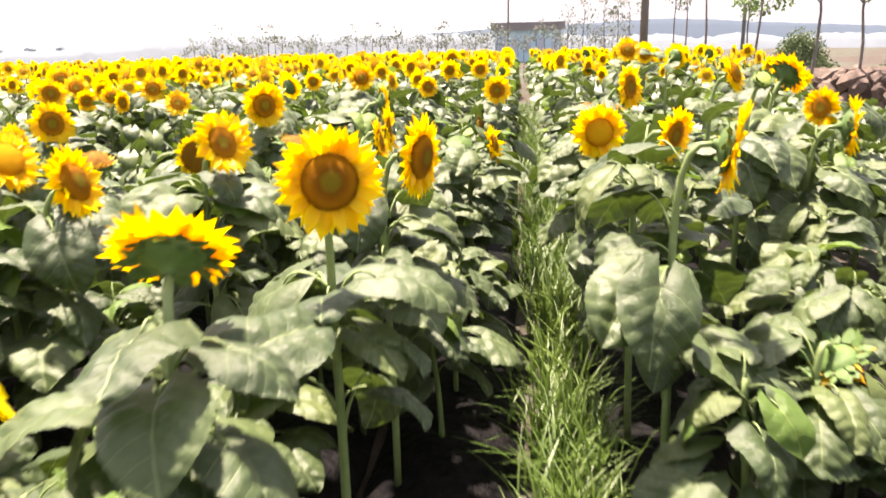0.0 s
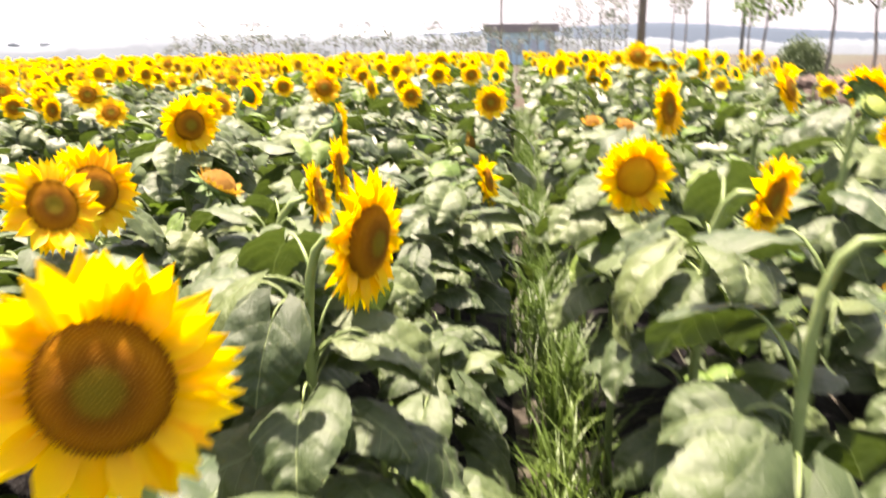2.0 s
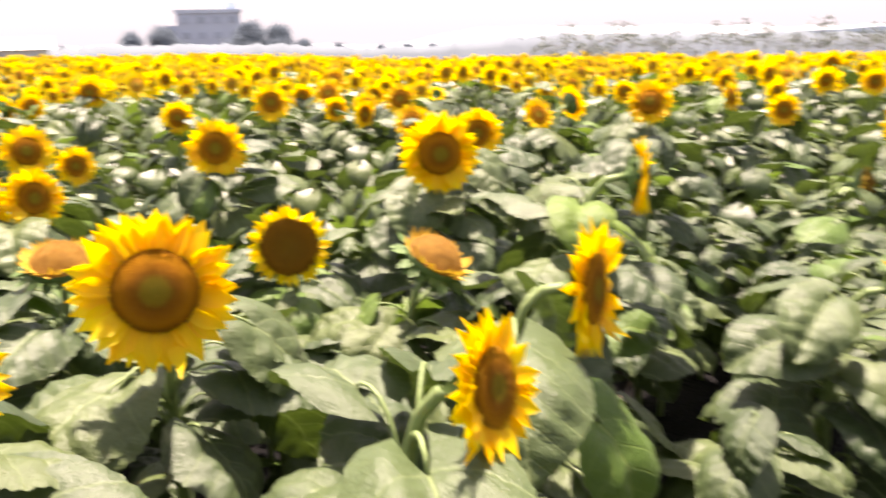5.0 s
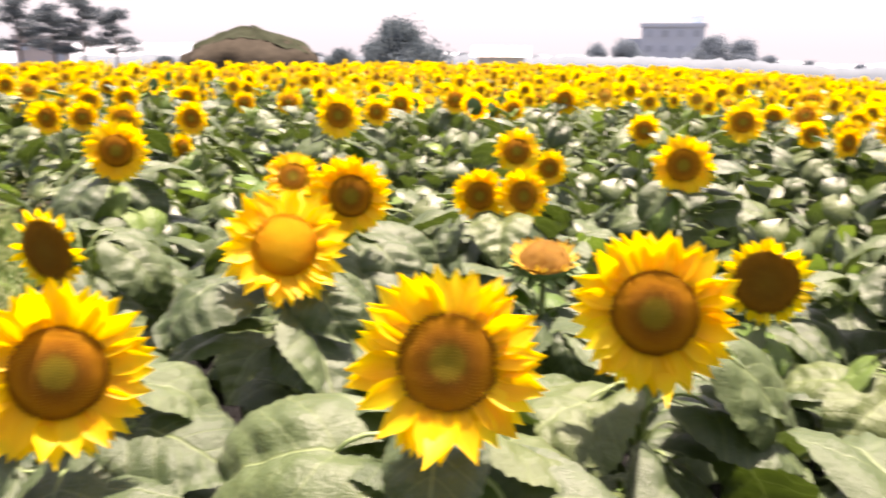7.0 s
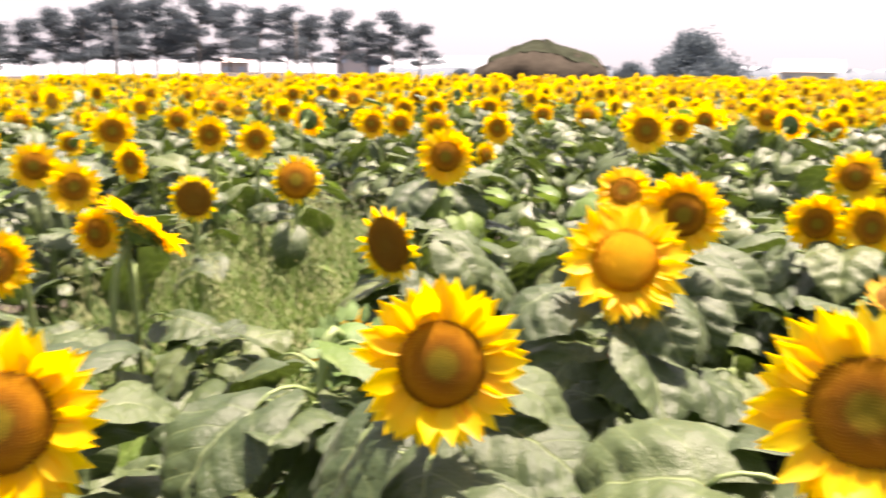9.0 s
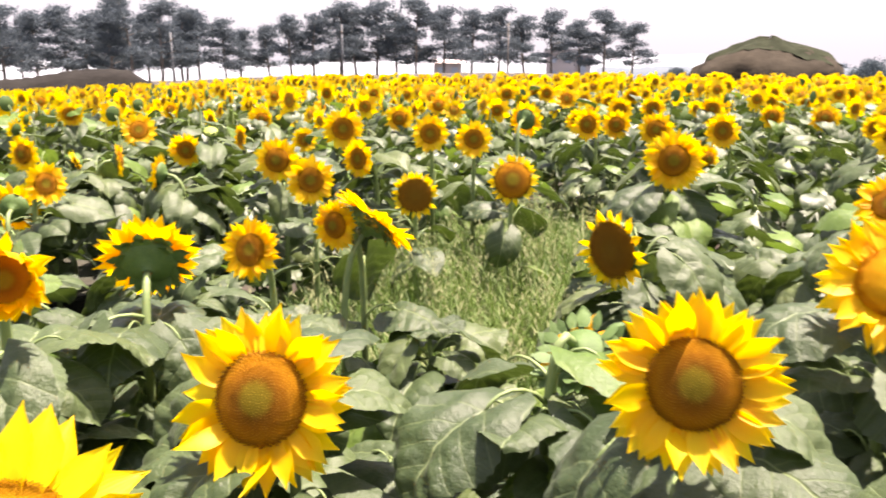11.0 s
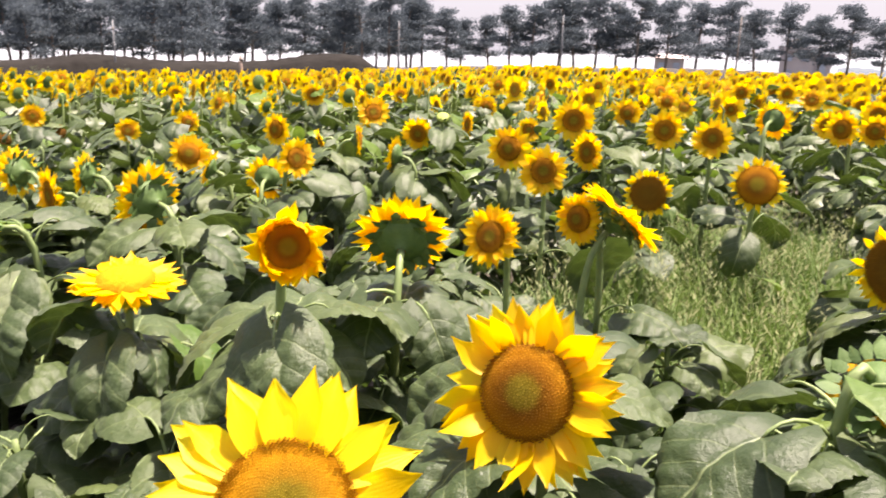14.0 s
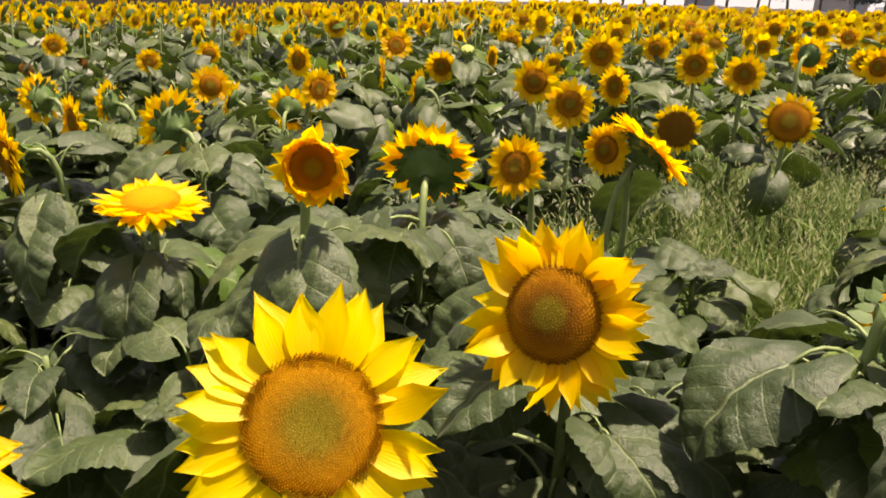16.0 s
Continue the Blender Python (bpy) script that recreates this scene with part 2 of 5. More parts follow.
def disc_material(name, stops, gap_shade=0.36):
    m = Nodes(name, 0.9)
    m.bsdf.inputs["Specular IOR Level"].default_value = 0.12
    sep = m.add("ShaderNodeSeparateXYZ")
    m.link(m.coord.outputs["UV"], sep.inputs[0])
    wob = m.math("ADD", sep.outputs[0], m.math("MULTIPLY", m.math("SUBTRACT", m.noise(24.0, 3), 0.5), 0.16))
    col = m.ramp(wob, stops)
    speck = m.noise(260.0, 2)
    col = m.mix(m.math("MULTIPLY", speck, 0.25), col, (0.10, 0.04, 0.006))
    # Shade between the florets is painted in: bases darkened, tips a little paler.
    col = m.mix(m.math("POWER", sep.outputs[1], 0.7), m.mix(gap_shade, col, (0.06, 0.022, 0.002)), m.mix(0.16, col, (0.95, 0.60, 0.06)))
    tip = m.add("ShaderNodeNewGeometry").outputs["Random Per Island"]
    col = m.mix(m.math("MULTIPLY", m.math("POWER", tip, 3.0), 0.25), col, (0.86, 0.50, 0.06))
    m.colour(col)
    m.bump(speck, 0.8, 0.004)
    return m.mat


PETAL = petal_material("yellow_petal", (0.97, 0.61, 0.002), (0.98, 0.69, 0.002), (0.98, 0.77, 0.005))
ORANGE_PETAL = petal_material("orange_petal", (0.90, 0.42, 0.004), (0.94, 0.50, 0.006), (0.95, 0.60, 0.012))
LEMON_PETAL = petal_material("lemon_petal", (0.97, 0.72, 0.004), (0.98, 0.79, 0.005), (0.98, 0.85, 0.010))
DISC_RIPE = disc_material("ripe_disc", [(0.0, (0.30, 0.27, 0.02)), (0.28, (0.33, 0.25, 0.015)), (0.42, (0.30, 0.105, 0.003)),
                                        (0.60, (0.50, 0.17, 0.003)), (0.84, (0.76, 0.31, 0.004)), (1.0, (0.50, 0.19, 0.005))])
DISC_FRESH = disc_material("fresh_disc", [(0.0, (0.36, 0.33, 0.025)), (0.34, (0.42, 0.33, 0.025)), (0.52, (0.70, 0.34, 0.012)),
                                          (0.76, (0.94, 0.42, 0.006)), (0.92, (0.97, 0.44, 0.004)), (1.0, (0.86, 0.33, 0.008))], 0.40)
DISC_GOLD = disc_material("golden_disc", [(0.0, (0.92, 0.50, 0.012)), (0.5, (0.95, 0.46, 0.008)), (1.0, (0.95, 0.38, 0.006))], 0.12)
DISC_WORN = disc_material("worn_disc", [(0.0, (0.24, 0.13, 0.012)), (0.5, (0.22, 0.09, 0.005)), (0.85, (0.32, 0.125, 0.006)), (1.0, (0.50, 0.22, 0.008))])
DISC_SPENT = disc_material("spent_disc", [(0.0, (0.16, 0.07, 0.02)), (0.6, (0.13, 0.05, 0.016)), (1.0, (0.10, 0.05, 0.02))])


def mulch_material():
    m = Nodes("black_mulch_film", 0.55)
    m.bsdf.inputs["Specular IOR Level"].default_value = 0.05
    m.colour(m.ramp(m.noise(14.0, 5), [(0.35, (0.003, 0.003, 0.0035)), (0.75, (0.011, 0.010, 0.010))]))
    m.bump(m.noise(22.0, 4), 0.8, 0.03)
    return m.mat


MULCH = mulch_material()


def ground_material():
    m = Nodes("field_ground", 0.95)
    fine, broad = m.noise(7.0, 8), m.noise(0.35, 4)
    soil = m.ramp(fine, [(0.3, (0.022, 0.015, 0.011)), (0.7, (0.062, 0.042, 0.031))])
    weed = m.ramp(m.noise(3.0, 6), [(0.3, (0.025, 0.035, 0.02)), (0.7, (0.065, 0.07, 0.05))])
    col = m.mix(m.ramp(broad, [(0.42, (0, 0, 0)), (0.6, (1, 1, 1))]), soil, weed)
    m.colour(col)
    m.bump(fine, 0.8, 0.04)
    return m.mat


GROUND = ground_material()


# ---- mesh helpers ----
def mesh_of(name, verts, faces, mats, slots=None, uvs=None, smooth=True):
    me = bpy.data.meshes.new(name)
    me.from_pydata([tuple(map(float, v)) for v in verts], [], [tuple(map(int, fc)) for fc in faces])
    for mt in mats:
        me.materials.append(mt)
    if slots is not None:
        me.polygons.foreach_set("material_index", np.asarray(slots, np.int32))
    if uvs is not None:
        layer = me.uv_layers.new(name="UVMap")
        idx = np.zeros(len(me.loops), np.int32)
        me.loops.foreach_get("vertex_index", idx)
        layer.data.foreach_set("uv", np.asarray(uvs, np.float32)[idx].ravel())
    if smooth:
        me.polygons.foreach_set("use_smooth", np.ones(len(me.polygons), bool))
    me.update()
    return me


class Soup:
    """Vertices, faces, material slots and texture places that grow into one mesh."""

    def __init__(self):
        self.v, self.f, self.s, self.uv, self.n = [], [], [], [], 0

    def add(self, verts, faces, slot=0, uv=None):
        verts = np.asarray(verts, float).reshape(-1, 3)
        self.v.append(verts)
        self.f += [tuple(i + self.n for i in fc) for fc in faces]
        self.s += [slot] * len(faces)
        self.uv.append(np.zeros((len(verts), 2)) if uv is None else np.asarray(uv, float))
        self.n += len(verts)
        return self

    def mesh(self, name, mats, smooth=True):
        return mesh_of(name, np.concatenate(self.v), self.f, mats, self.s, np.concatenate(self.uv), smooth)


def grid_faces(nu, nv):
    return [(j * nu + i, j * nu + i + 1, (j + 1) * nu + i + 1, (j + 1) * nu + i) for j in range(nv - 1) for i in range(nu - 1)]


def tube(points, radii, sides=7, cap=True):
    """Rings round a line of points."""
    pts = [Vector(p) for p in points]
    verts, faces = [], []
    side = Vector((1, 0, 0))
    for k, p in enumerate(pts):
        d = (pts[min(k + 1, len(pts) - 1)] - pts[max(k - 1, 0)]).normalized()
        side = (side - d * side.dot(d))
        if side.length < 1e-4:
            side = d.orthogonal()
        side.normalize()
        other = d.cross(side)
        for a in range(sides):
            ang = 2 * math.pi * a / sides
            verts.append(p + radii[k] * (math.cos(ang) * side + math.sin(ang) * other))
    for k in range(len(pts) - 1):
        for a in range(sides):
            b = (a + 1) % sides
            faces.append((k * sides + a, k * sides + b, (k + 1) * sides + b, (k + 1) * sides + a))
    if cap:
        faces.append(tuple(range(sides))[::-1])
        faces.append(tuple((len(pts) - 1) * sides + a for a in range(sides)))
    return [tuple(v) for v in verts], faces


def bezier(a, b, c, d, n):
    a, b, c, d = map(Vector, (a, b, c, d))
    out = []
    for k in range(n):
        t = k / (n - 1)
        out.append(a * (1 - t) ** 3 + b * 3 * t * (1 - t) ** 2 + c * 3 * t * t * (1 - t) + d * t ** 3)
    return out


def part(name, me, parent, m=None, label=""):
    ob = new(name, me)
    ob.parent = parent
    if m is not None:
        ob.matrix_basis = m
    return tagged(ob, label)


def aim(n, roll=0.0):
    """A turn that points local z along n."""
    return Vector(n).to_track_quat("Z", "Y").to_matrix().to_4x4() @ Matrix.Rotation(roll, 4, "Z")


# ---- sunflower pieces ----
def blade_shape(rng, nu, nv):
    """A heart-shaped blade one unit long: places, texture places."""
    us, vs = np.linspace(-1, 1, nu), np.linspace(0, 1, nv)
    arch, fold, twist = rng.uniform(0.5, 1.5), rng.uniform(0.0, 0.45), rng.uniform(-0.6, 0.6)
    ph, wave, wide = rng.uniform(0, 6.3), rng.uniform(0.02, 0.07), rng.uniform(0.90, 1.08)
    swerve = rng.uniform(-0.10, 0.10)
    verts, uv = [], []
    # the midrib bends down along an arc
    line, py, pz = [], 0.0, 0.0
    for j in range(nv):
        line.append((py, pz, -arch * vs[j]))
        py += math.cos(arch * vs[j]) / (nv - 1)
        pz -= math.sin(arch * vs[j]) / (nv - 1)
    for j, v in enumerate(vs):
        half = wide * (v + 0.002) ** 0.37 * (1.0 - v + 0.001) ** 0.80
        my, mz, pitch = line[j]
        for i, u in enumerate(us):
            tooth = 0.024 * (1 if j % 2 else -1) * rng.uniform(0.3, 1.2) if abs(u) > 0.99 and 0 < j < nv - 1 else 0.0
            x = u * half * (1 + tooth)
            ax = abs(x)
            back = 0.40 * abs(u) ** 1.5 * (1 - v) ** 4
            lift = fold * ax - 0.95 * max(0.0, ax - 0.10) ** 1.7 + twist * x * v
            lift += wave * math.sin(8 * v + ph + 2.0 * u) * abs(u) ** 2
            puff = abs(math.sin(math.pi * 5.0 * (v - ax * 0.8)))
            lift += (0.040 if nu > 8 else 0.03) * puff * min(1.0, ax * 6) * (1 - 0.6 * abs(u) ** 3)
            lift += 0.05 * noise.noise((x * 3 + ph, v * 3, ph)) + 0.034 * noise.noise((x * 8, v * 8 + ph, 1.0))
            y, z = my - back * math.cos(pitch) - lift * math.sin(pitch), mz - back * math.sin(pitch) + lift * math.cos(pitch)
            verts.append((x + swerve * v * v, y, z))
            uv.append((0.5 + x, v))
    return np.array(verts), np.array(uv)


def leaf_mesh(seed, nu, nv, mat, sides=5):
    """A leaf on its stalk: the stalk starts at the origin and leaves along y."""
    rng = random.Random(seed)
    s = Soup()
    rise, reach = rng.uniform(0.04, 0.42), rng.uniform(0.45, 0.90)
    tip = Vector((0, reach, rise))
    line = bezier((0, 0, 0), (0, reach * 0.4, rise * 0.9 + 0.22), (0, reach * 0.85, rise + 0.16), tip, 7)
    s.add(*tube(line, [0.027, 0.022, 0.019, 0.017, 0.015, 0.014, 0.012], sides), slot=1)
    v, uv = blade_shape(rng, nu, nv)
    turn = Matrix.Rotation(radians(rng.uniform(-42, 6)), 3, "X") @ Matrix.Rotation(radians(rng.uniform(-24, 24)), 3, "Y")
    v = v @ np.array(turn).T + np.array(tip)
    s.add(v, grid_faces(nu, nv), 0, uv)
    return s.mesh("leaf", [mat, STEM])


FINE_LEAVES = [leaf_mesh(100 + k, 15, 29, LEAF) for k in range(18)]
LEAVES = [leaf_mesh(120 + k, 9, 15, LEAF) for k in range(14)]
YOUNG_LEAVES = [leaf_mesh(140 + k, 11, 19, YOUNG_LEAF) for k in range(5)]


def petal_shape(rng, nu, nv, curl=0.0):
    """A pointed petal one unit long along y, z to the front."""
    verts, uv = [], []
    wid, bend, twist = rng.uniform(0.20, 0.28), rng.uniform(-0.15, 0.25) + curl, rng.uniform(-0.3, 0.3)
    sway = rng.uniform(-0.17, 0.17)
    for v in np.linspace(0, 1, nv):
        half = wid * (0.42 + 0.58 * math.sin(math.pi * min(1.0, 0.12 + v * 0.80))) * min(1.0, (1.001 - v) * 2.3) ** 0.85
        for u in np.linspace(-1, 1, nu):
            x = u * half + sway * v * v
            z = bend * v * v - 0.10 * v + 0.16 * abs(u) * half + 0.016 * math.cos(u * 7) + twist * u * half * v
            verts.append((x, v, z))
            uv.append((u * 0.5 + 0.5, v))
    return np.array(verts), np.array(uv)


def petal_mesh(seed, curl=0.0, nu=5, nv=8, mat=None):
    v, uv = petal_shape(random.Random(seed), nu, nv, curl)
    return Soup().add(v, grid_faces(nu, nv), 0, uv).mesh("petal", [mat or PETAL])


PETALS = [petal_mesh(200 + k) for k in range(11)]
ORANGE_PETALS = [petal_mesh(250 + k, 0.4, mat=ORANGE_PETAL) for k in range(4)]
LEMON_PETALS = [petal_mesh(215 + k, mat=LEMON_PETAL) for k in range(9)]
CURLED_PETALS = [petal_mesh(230 + k, rng_curl) for k, rng_curl in enumerate((0.5, 0.75, 0.95, 0.6, -0.3))]


def ring_of_petals(seed, nu, nv, count, curl, mat, lift=0.0, long=0.51, rd=0.50):
    """All petals of one flower head of radius 1, joined."""
    rng = random.Random(seed)
    s = Soup()
    for layer in range(2):
        for k in range(count):
            if rng.random() < 0.05:
                continue
            v, uv = petal_shape(rng, nu, nv, curl)
            size = long * rng.uniform(0.83, 1.17)
            m = petal_place(rng, k, count, layer, size, rd, lift)
            s.add(v @ np.array(m.to_3x3()).T + np.array(m.translation), grid_faces(nu, nv), 0, uv)
    return s.mesh("petal_ring", [mat])


def petal_place(rng, k, count, layer, size, rd=0.50, lift=0.0):
    ang = 2 * math.pi * (k + 0.5 * layer + rng.uniform(-0.3, 0.3)) / count
    tilt = radians(rng.uniform(-9, 14) + 8 * (1 - layer) + lift)
    m = Matrix.Rotation(ang, 4, "Z") @ Matrix.Translation((0, rd - 0.05, 0.03 - 0.03 * layer)) @ Matrix.Rotation(tilt, 4, "X")
    return m @ Matrix.Rotation(rng.uniform(-0.35, 0.35), 4, "Y") @ Matrix.Diagonal((size, size, size, 1))


def disc_height(r, kind):
    """Height of the seed disc over its rim at relative radius r."""
    if kind == "cone":
        return 0.34 * (1 - r ** 2.4)
    if kind == "domed":
        return 0.22 * math.sqrt(max(0.0, 1 - r * r))
    return 0.10 * math.sqrt(max(0.0, 1 - r ** 2.5)) - 0.018 * max(0.0, 1 - (r / 0.40) ** 2) ** 2


def disc_mesh(seed, kind, mat, florets, rd=0.52, rings=7, sides=22):
    """Seed disc and rounded green back of a head of radius 1."""
    rng = random.Random(seed)
    s = Soup()
    verts, uv = [(0, 0, disc_height(0, kind) + 0.02)], [(0, 0)]
    for j in range(1, rings + 1):
        r = j / rings
        for a in range(sides):
            an = 2 * math.pi * a / sides
            verts.append((rd * r * math.cos(an), rd * r * math.sin(an), disc_height(r, kind) + 0.02))
            uv.append((r, 0))
    faces = [(0, 1 + a, 1 + (a + 1) % sides) for a in range(sides)]
    faces += [(1 + (j - 1) * sides + a, 1 + j * sides + a, 1 + j * sides + (a + 1) % sides, 1 + (j - 1) * sides + (a + 1) % sides)
              for j in range(1, rings) for a in range(sides)]
    s.add(verts, faces, 0, uv)
    back = [(rd * 1.0, 0.02), (rd * 1.06, -0.04), (rd * 0.95, -0.14), (rd * 0.6, -0.24), (rd * 0.25, -0.30), (0.09, -0.40)]
    bv = [(r * math.cos(2 * math.pi * a / sides), r * math.sin(2 * math.pi * a / sides), z) for r, z in back for a in range(sides)]
    bf = [(j * sides + (a + 1) % sides, j * sides + a, (j + 1) * sides + a, (j + 1) * sides + (a + 1) % sides)
          for j in range(len(back) - 1) for a in range(sides)]
    s.add(bv, [fc[::-1] for fc in bf], 1)
    for k in range(florets):
        r = math.sqrt((k + 0.5) / florets)
        an = k * 2.39996
        x, y = rd * r * math.cos(an), rd * r * math.sin(an)
        z0 = disc_height(r, kind) + 0.015
        w = rd * 1.35 / math.sqrt(florets) * 0.5
        tall = (0.055 if kind == "cone" else 0.020 + 0.060 * max(0.0, r - 0.78) / 0.22) * rng.uniform(0.6, 1.35)
        lean = rng.uniform(-0.3, 0.5) * w
        c, sn = math.cos(an), math.sin(an)
        vs = [(x + w * c, y + w * sn, z0), (x - w * sn, y + w * c, z0), (x - w * c, y - w * sn, z0), (x + w * sn, y - w * c, z0),
              (x + lean * c, y + lean * sn, z0 + tall)]
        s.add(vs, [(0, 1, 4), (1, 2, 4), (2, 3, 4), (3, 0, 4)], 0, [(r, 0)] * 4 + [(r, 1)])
    return s.mesh("flower_head", [mat, BRACT])


def bract_mesh(seed, rd=0.52):
    """Green pointed bracts behind the petals."""
    rng = random.Random(seed)
    s = Soup()
    for layer in range(2):
        for k in range(15):
            v, uv = petal_shape(rng, 3, 5)
            v = v * np.array([1.35, 1.0, 1.0])
            size = rng.uniform(0.24, 0.36)
            an = 2 * math.pi * (k + 0.5 * layer + rng.uniform(-0.3, 0.3)) / 15
            m = Matrix.Rotation(an, 4, "Z") @ Matrix.Translation((0, rd * (0.98 - 0.2 * layer), -0.07 - 0.06 * layer))
            m = m @ Matrix.Rotation(radians(rng.uniform(-35, 5)), 4, "X") @ Matrix.Diagonal((size, size, size, 1))
            s.add(v @ np.array(m.to_3x3()).T + np.array(m.translation), grid_faces(3, 5), 0)
    return s.mesh("calyx", [BRACT])


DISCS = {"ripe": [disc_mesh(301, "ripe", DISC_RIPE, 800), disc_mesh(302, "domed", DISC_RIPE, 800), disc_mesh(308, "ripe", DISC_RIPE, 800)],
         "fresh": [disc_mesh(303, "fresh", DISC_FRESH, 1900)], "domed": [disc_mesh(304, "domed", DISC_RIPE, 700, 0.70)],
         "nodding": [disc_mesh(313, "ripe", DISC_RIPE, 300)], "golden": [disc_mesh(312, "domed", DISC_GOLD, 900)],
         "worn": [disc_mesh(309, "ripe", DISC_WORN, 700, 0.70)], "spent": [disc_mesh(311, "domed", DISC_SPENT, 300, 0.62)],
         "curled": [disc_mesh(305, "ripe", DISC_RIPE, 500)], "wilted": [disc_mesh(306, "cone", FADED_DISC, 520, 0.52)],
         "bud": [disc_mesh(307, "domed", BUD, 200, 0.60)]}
BRACTS = [bract_mesh(310 + k) for k in range(3)]
RINGS = [ring_of_petals(320 + k, 3, 6, 23, 0.0, PETAL) for k in range(5)]
CURLED_RING = ring_of_petals(330, 3, 6, 13, 0.55, PETAL)
SHORT_RING = ring_of_petals(334, 3, 6, 20, 0.1, PETAL, 0, 0.36, 0.66)
SPENT_RING = ring_of_petals(333, 3, 5, 9, 0.5, FADED, 55, 0.16)
FADED_RING = ring_of_petals(331, 3, 5, 19, 0.4, FADED, 16, 0.27)
BUD_RING = ring_of_petals(332, 3, 5, 11, 0.4, BRACT, 30, 0.42)

LABELS = {"ripe": "blooming sunflower with brown seed disc and yellow petals",
          "fresh": "freshly opened sunflower with orange disc and green centre",
          "domed": "sunflower with a swollen brown dome of seeds",
          "nodding": "nodding sunflower with green bracts and few orange petals",
          "golden": "bright sunflower with a golden orange disc and backlit petals",
          "worn": "ageing sunflower with a wide dark seed disc and short petals",
          "spent": "spent sunflower with a bare reddish brown seed head",
          "curled": "half-open sunflower with petals curled over its disc",
          "wilted": "withered sunflower with an orange-brown drooping head",
          "bud": "young sunflower with a closed pale green bud"}
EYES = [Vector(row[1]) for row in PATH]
TAKEN = []


def nearness(p):
    return min((Vector(p) - e).length for e in EYES)


def stem_part(root, base, top, n, rng, thick):
    """Bent hairy stem from the soil to the back of the head."""
    top, n = Vector(top), Vector(n)
    h = top.z - base.z
    line = bezier(base, base + Vector((rng.uniform(-0.03, 0.03), rng.uniform(-0.03, 0.03), 0.72 * h)),
                  top - n * 0.15 + Vector((0, 0, 0.01)), top, 11)
    radii = [thick * (1.15 - 0.45 * k / 10) for k in range(11)]
    loc = [p - base for p in line]
    part("stem", Soup().add(*tube(loc, radii, 8)).mesh("stem", [STEM]), root)
    return line


def put_leaves(root, base, line, rng, count, size, low=0.26, high=0.80, fine=True, guard=True):
    turn = rng.uniform(0, 6.28)
    for k in range(count):
        f = low + (high - low) * (k + rng.uniform(0.2, 0.8)) / count
        i = f * (len(line) - 1)
        p = line[int(i)].lerp(line[min(int(i) + 1, len(line) - 1)], i - int(i)) - base
        turn += 2.4 + rng.uniform(-0.5, 0.5)
        s = size * rng.uniform(0.75, 1.2) * (1.0 - 0.45 * max(0.0, f - 0.6) / 0.4)
        young = rng.random() < (0.04 if f < 0.7 else 0.14)
        young = young and nearness(base + p) > 0.95
        me = rng.choice(YOUNG_LEAVES if young else FINE_LEAVES if fine else LEAVES)
        m = Matrix.Translation(p) @ Matrix.Rotation(turn, 4, "Z") @ Matrix.Rotation(radians(rng.uniform(-12, 22)), 4, "X")
        # leaves between the camera path and a head are lowered, else left out
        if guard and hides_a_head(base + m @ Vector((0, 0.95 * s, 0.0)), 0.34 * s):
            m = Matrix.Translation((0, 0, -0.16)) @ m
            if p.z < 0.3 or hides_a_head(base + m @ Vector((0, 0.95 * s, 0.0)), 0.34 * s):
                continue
        part("leaf", me, root, m @ Matrix.Diagonal((s, s, s, 1)))


HEADS = []


def sunflower(x, y, z, size, azimuth, lift, kind):
    """Notes one flowering plant: its head is centred at x, y, z and faces azimuth, lift (degrees)."""
    HEADS.append((x, y, z, size, azimuth, lift, kind))


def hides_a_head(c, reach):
    """Whether a leaf at c crowds the camera path or hides a flower head from it."""
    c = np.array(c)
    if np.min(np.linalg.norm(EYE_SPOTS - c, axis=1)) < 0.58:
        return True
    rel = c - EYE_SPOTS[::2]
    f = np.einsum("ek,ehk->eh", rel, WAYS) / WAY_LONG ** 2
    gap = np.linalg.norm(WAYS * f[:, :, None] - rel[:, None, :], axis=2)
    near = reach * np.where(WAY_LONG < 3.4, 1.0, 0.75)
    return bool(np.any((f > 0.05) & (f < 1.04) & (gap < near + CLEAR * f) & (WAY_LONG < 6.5)))


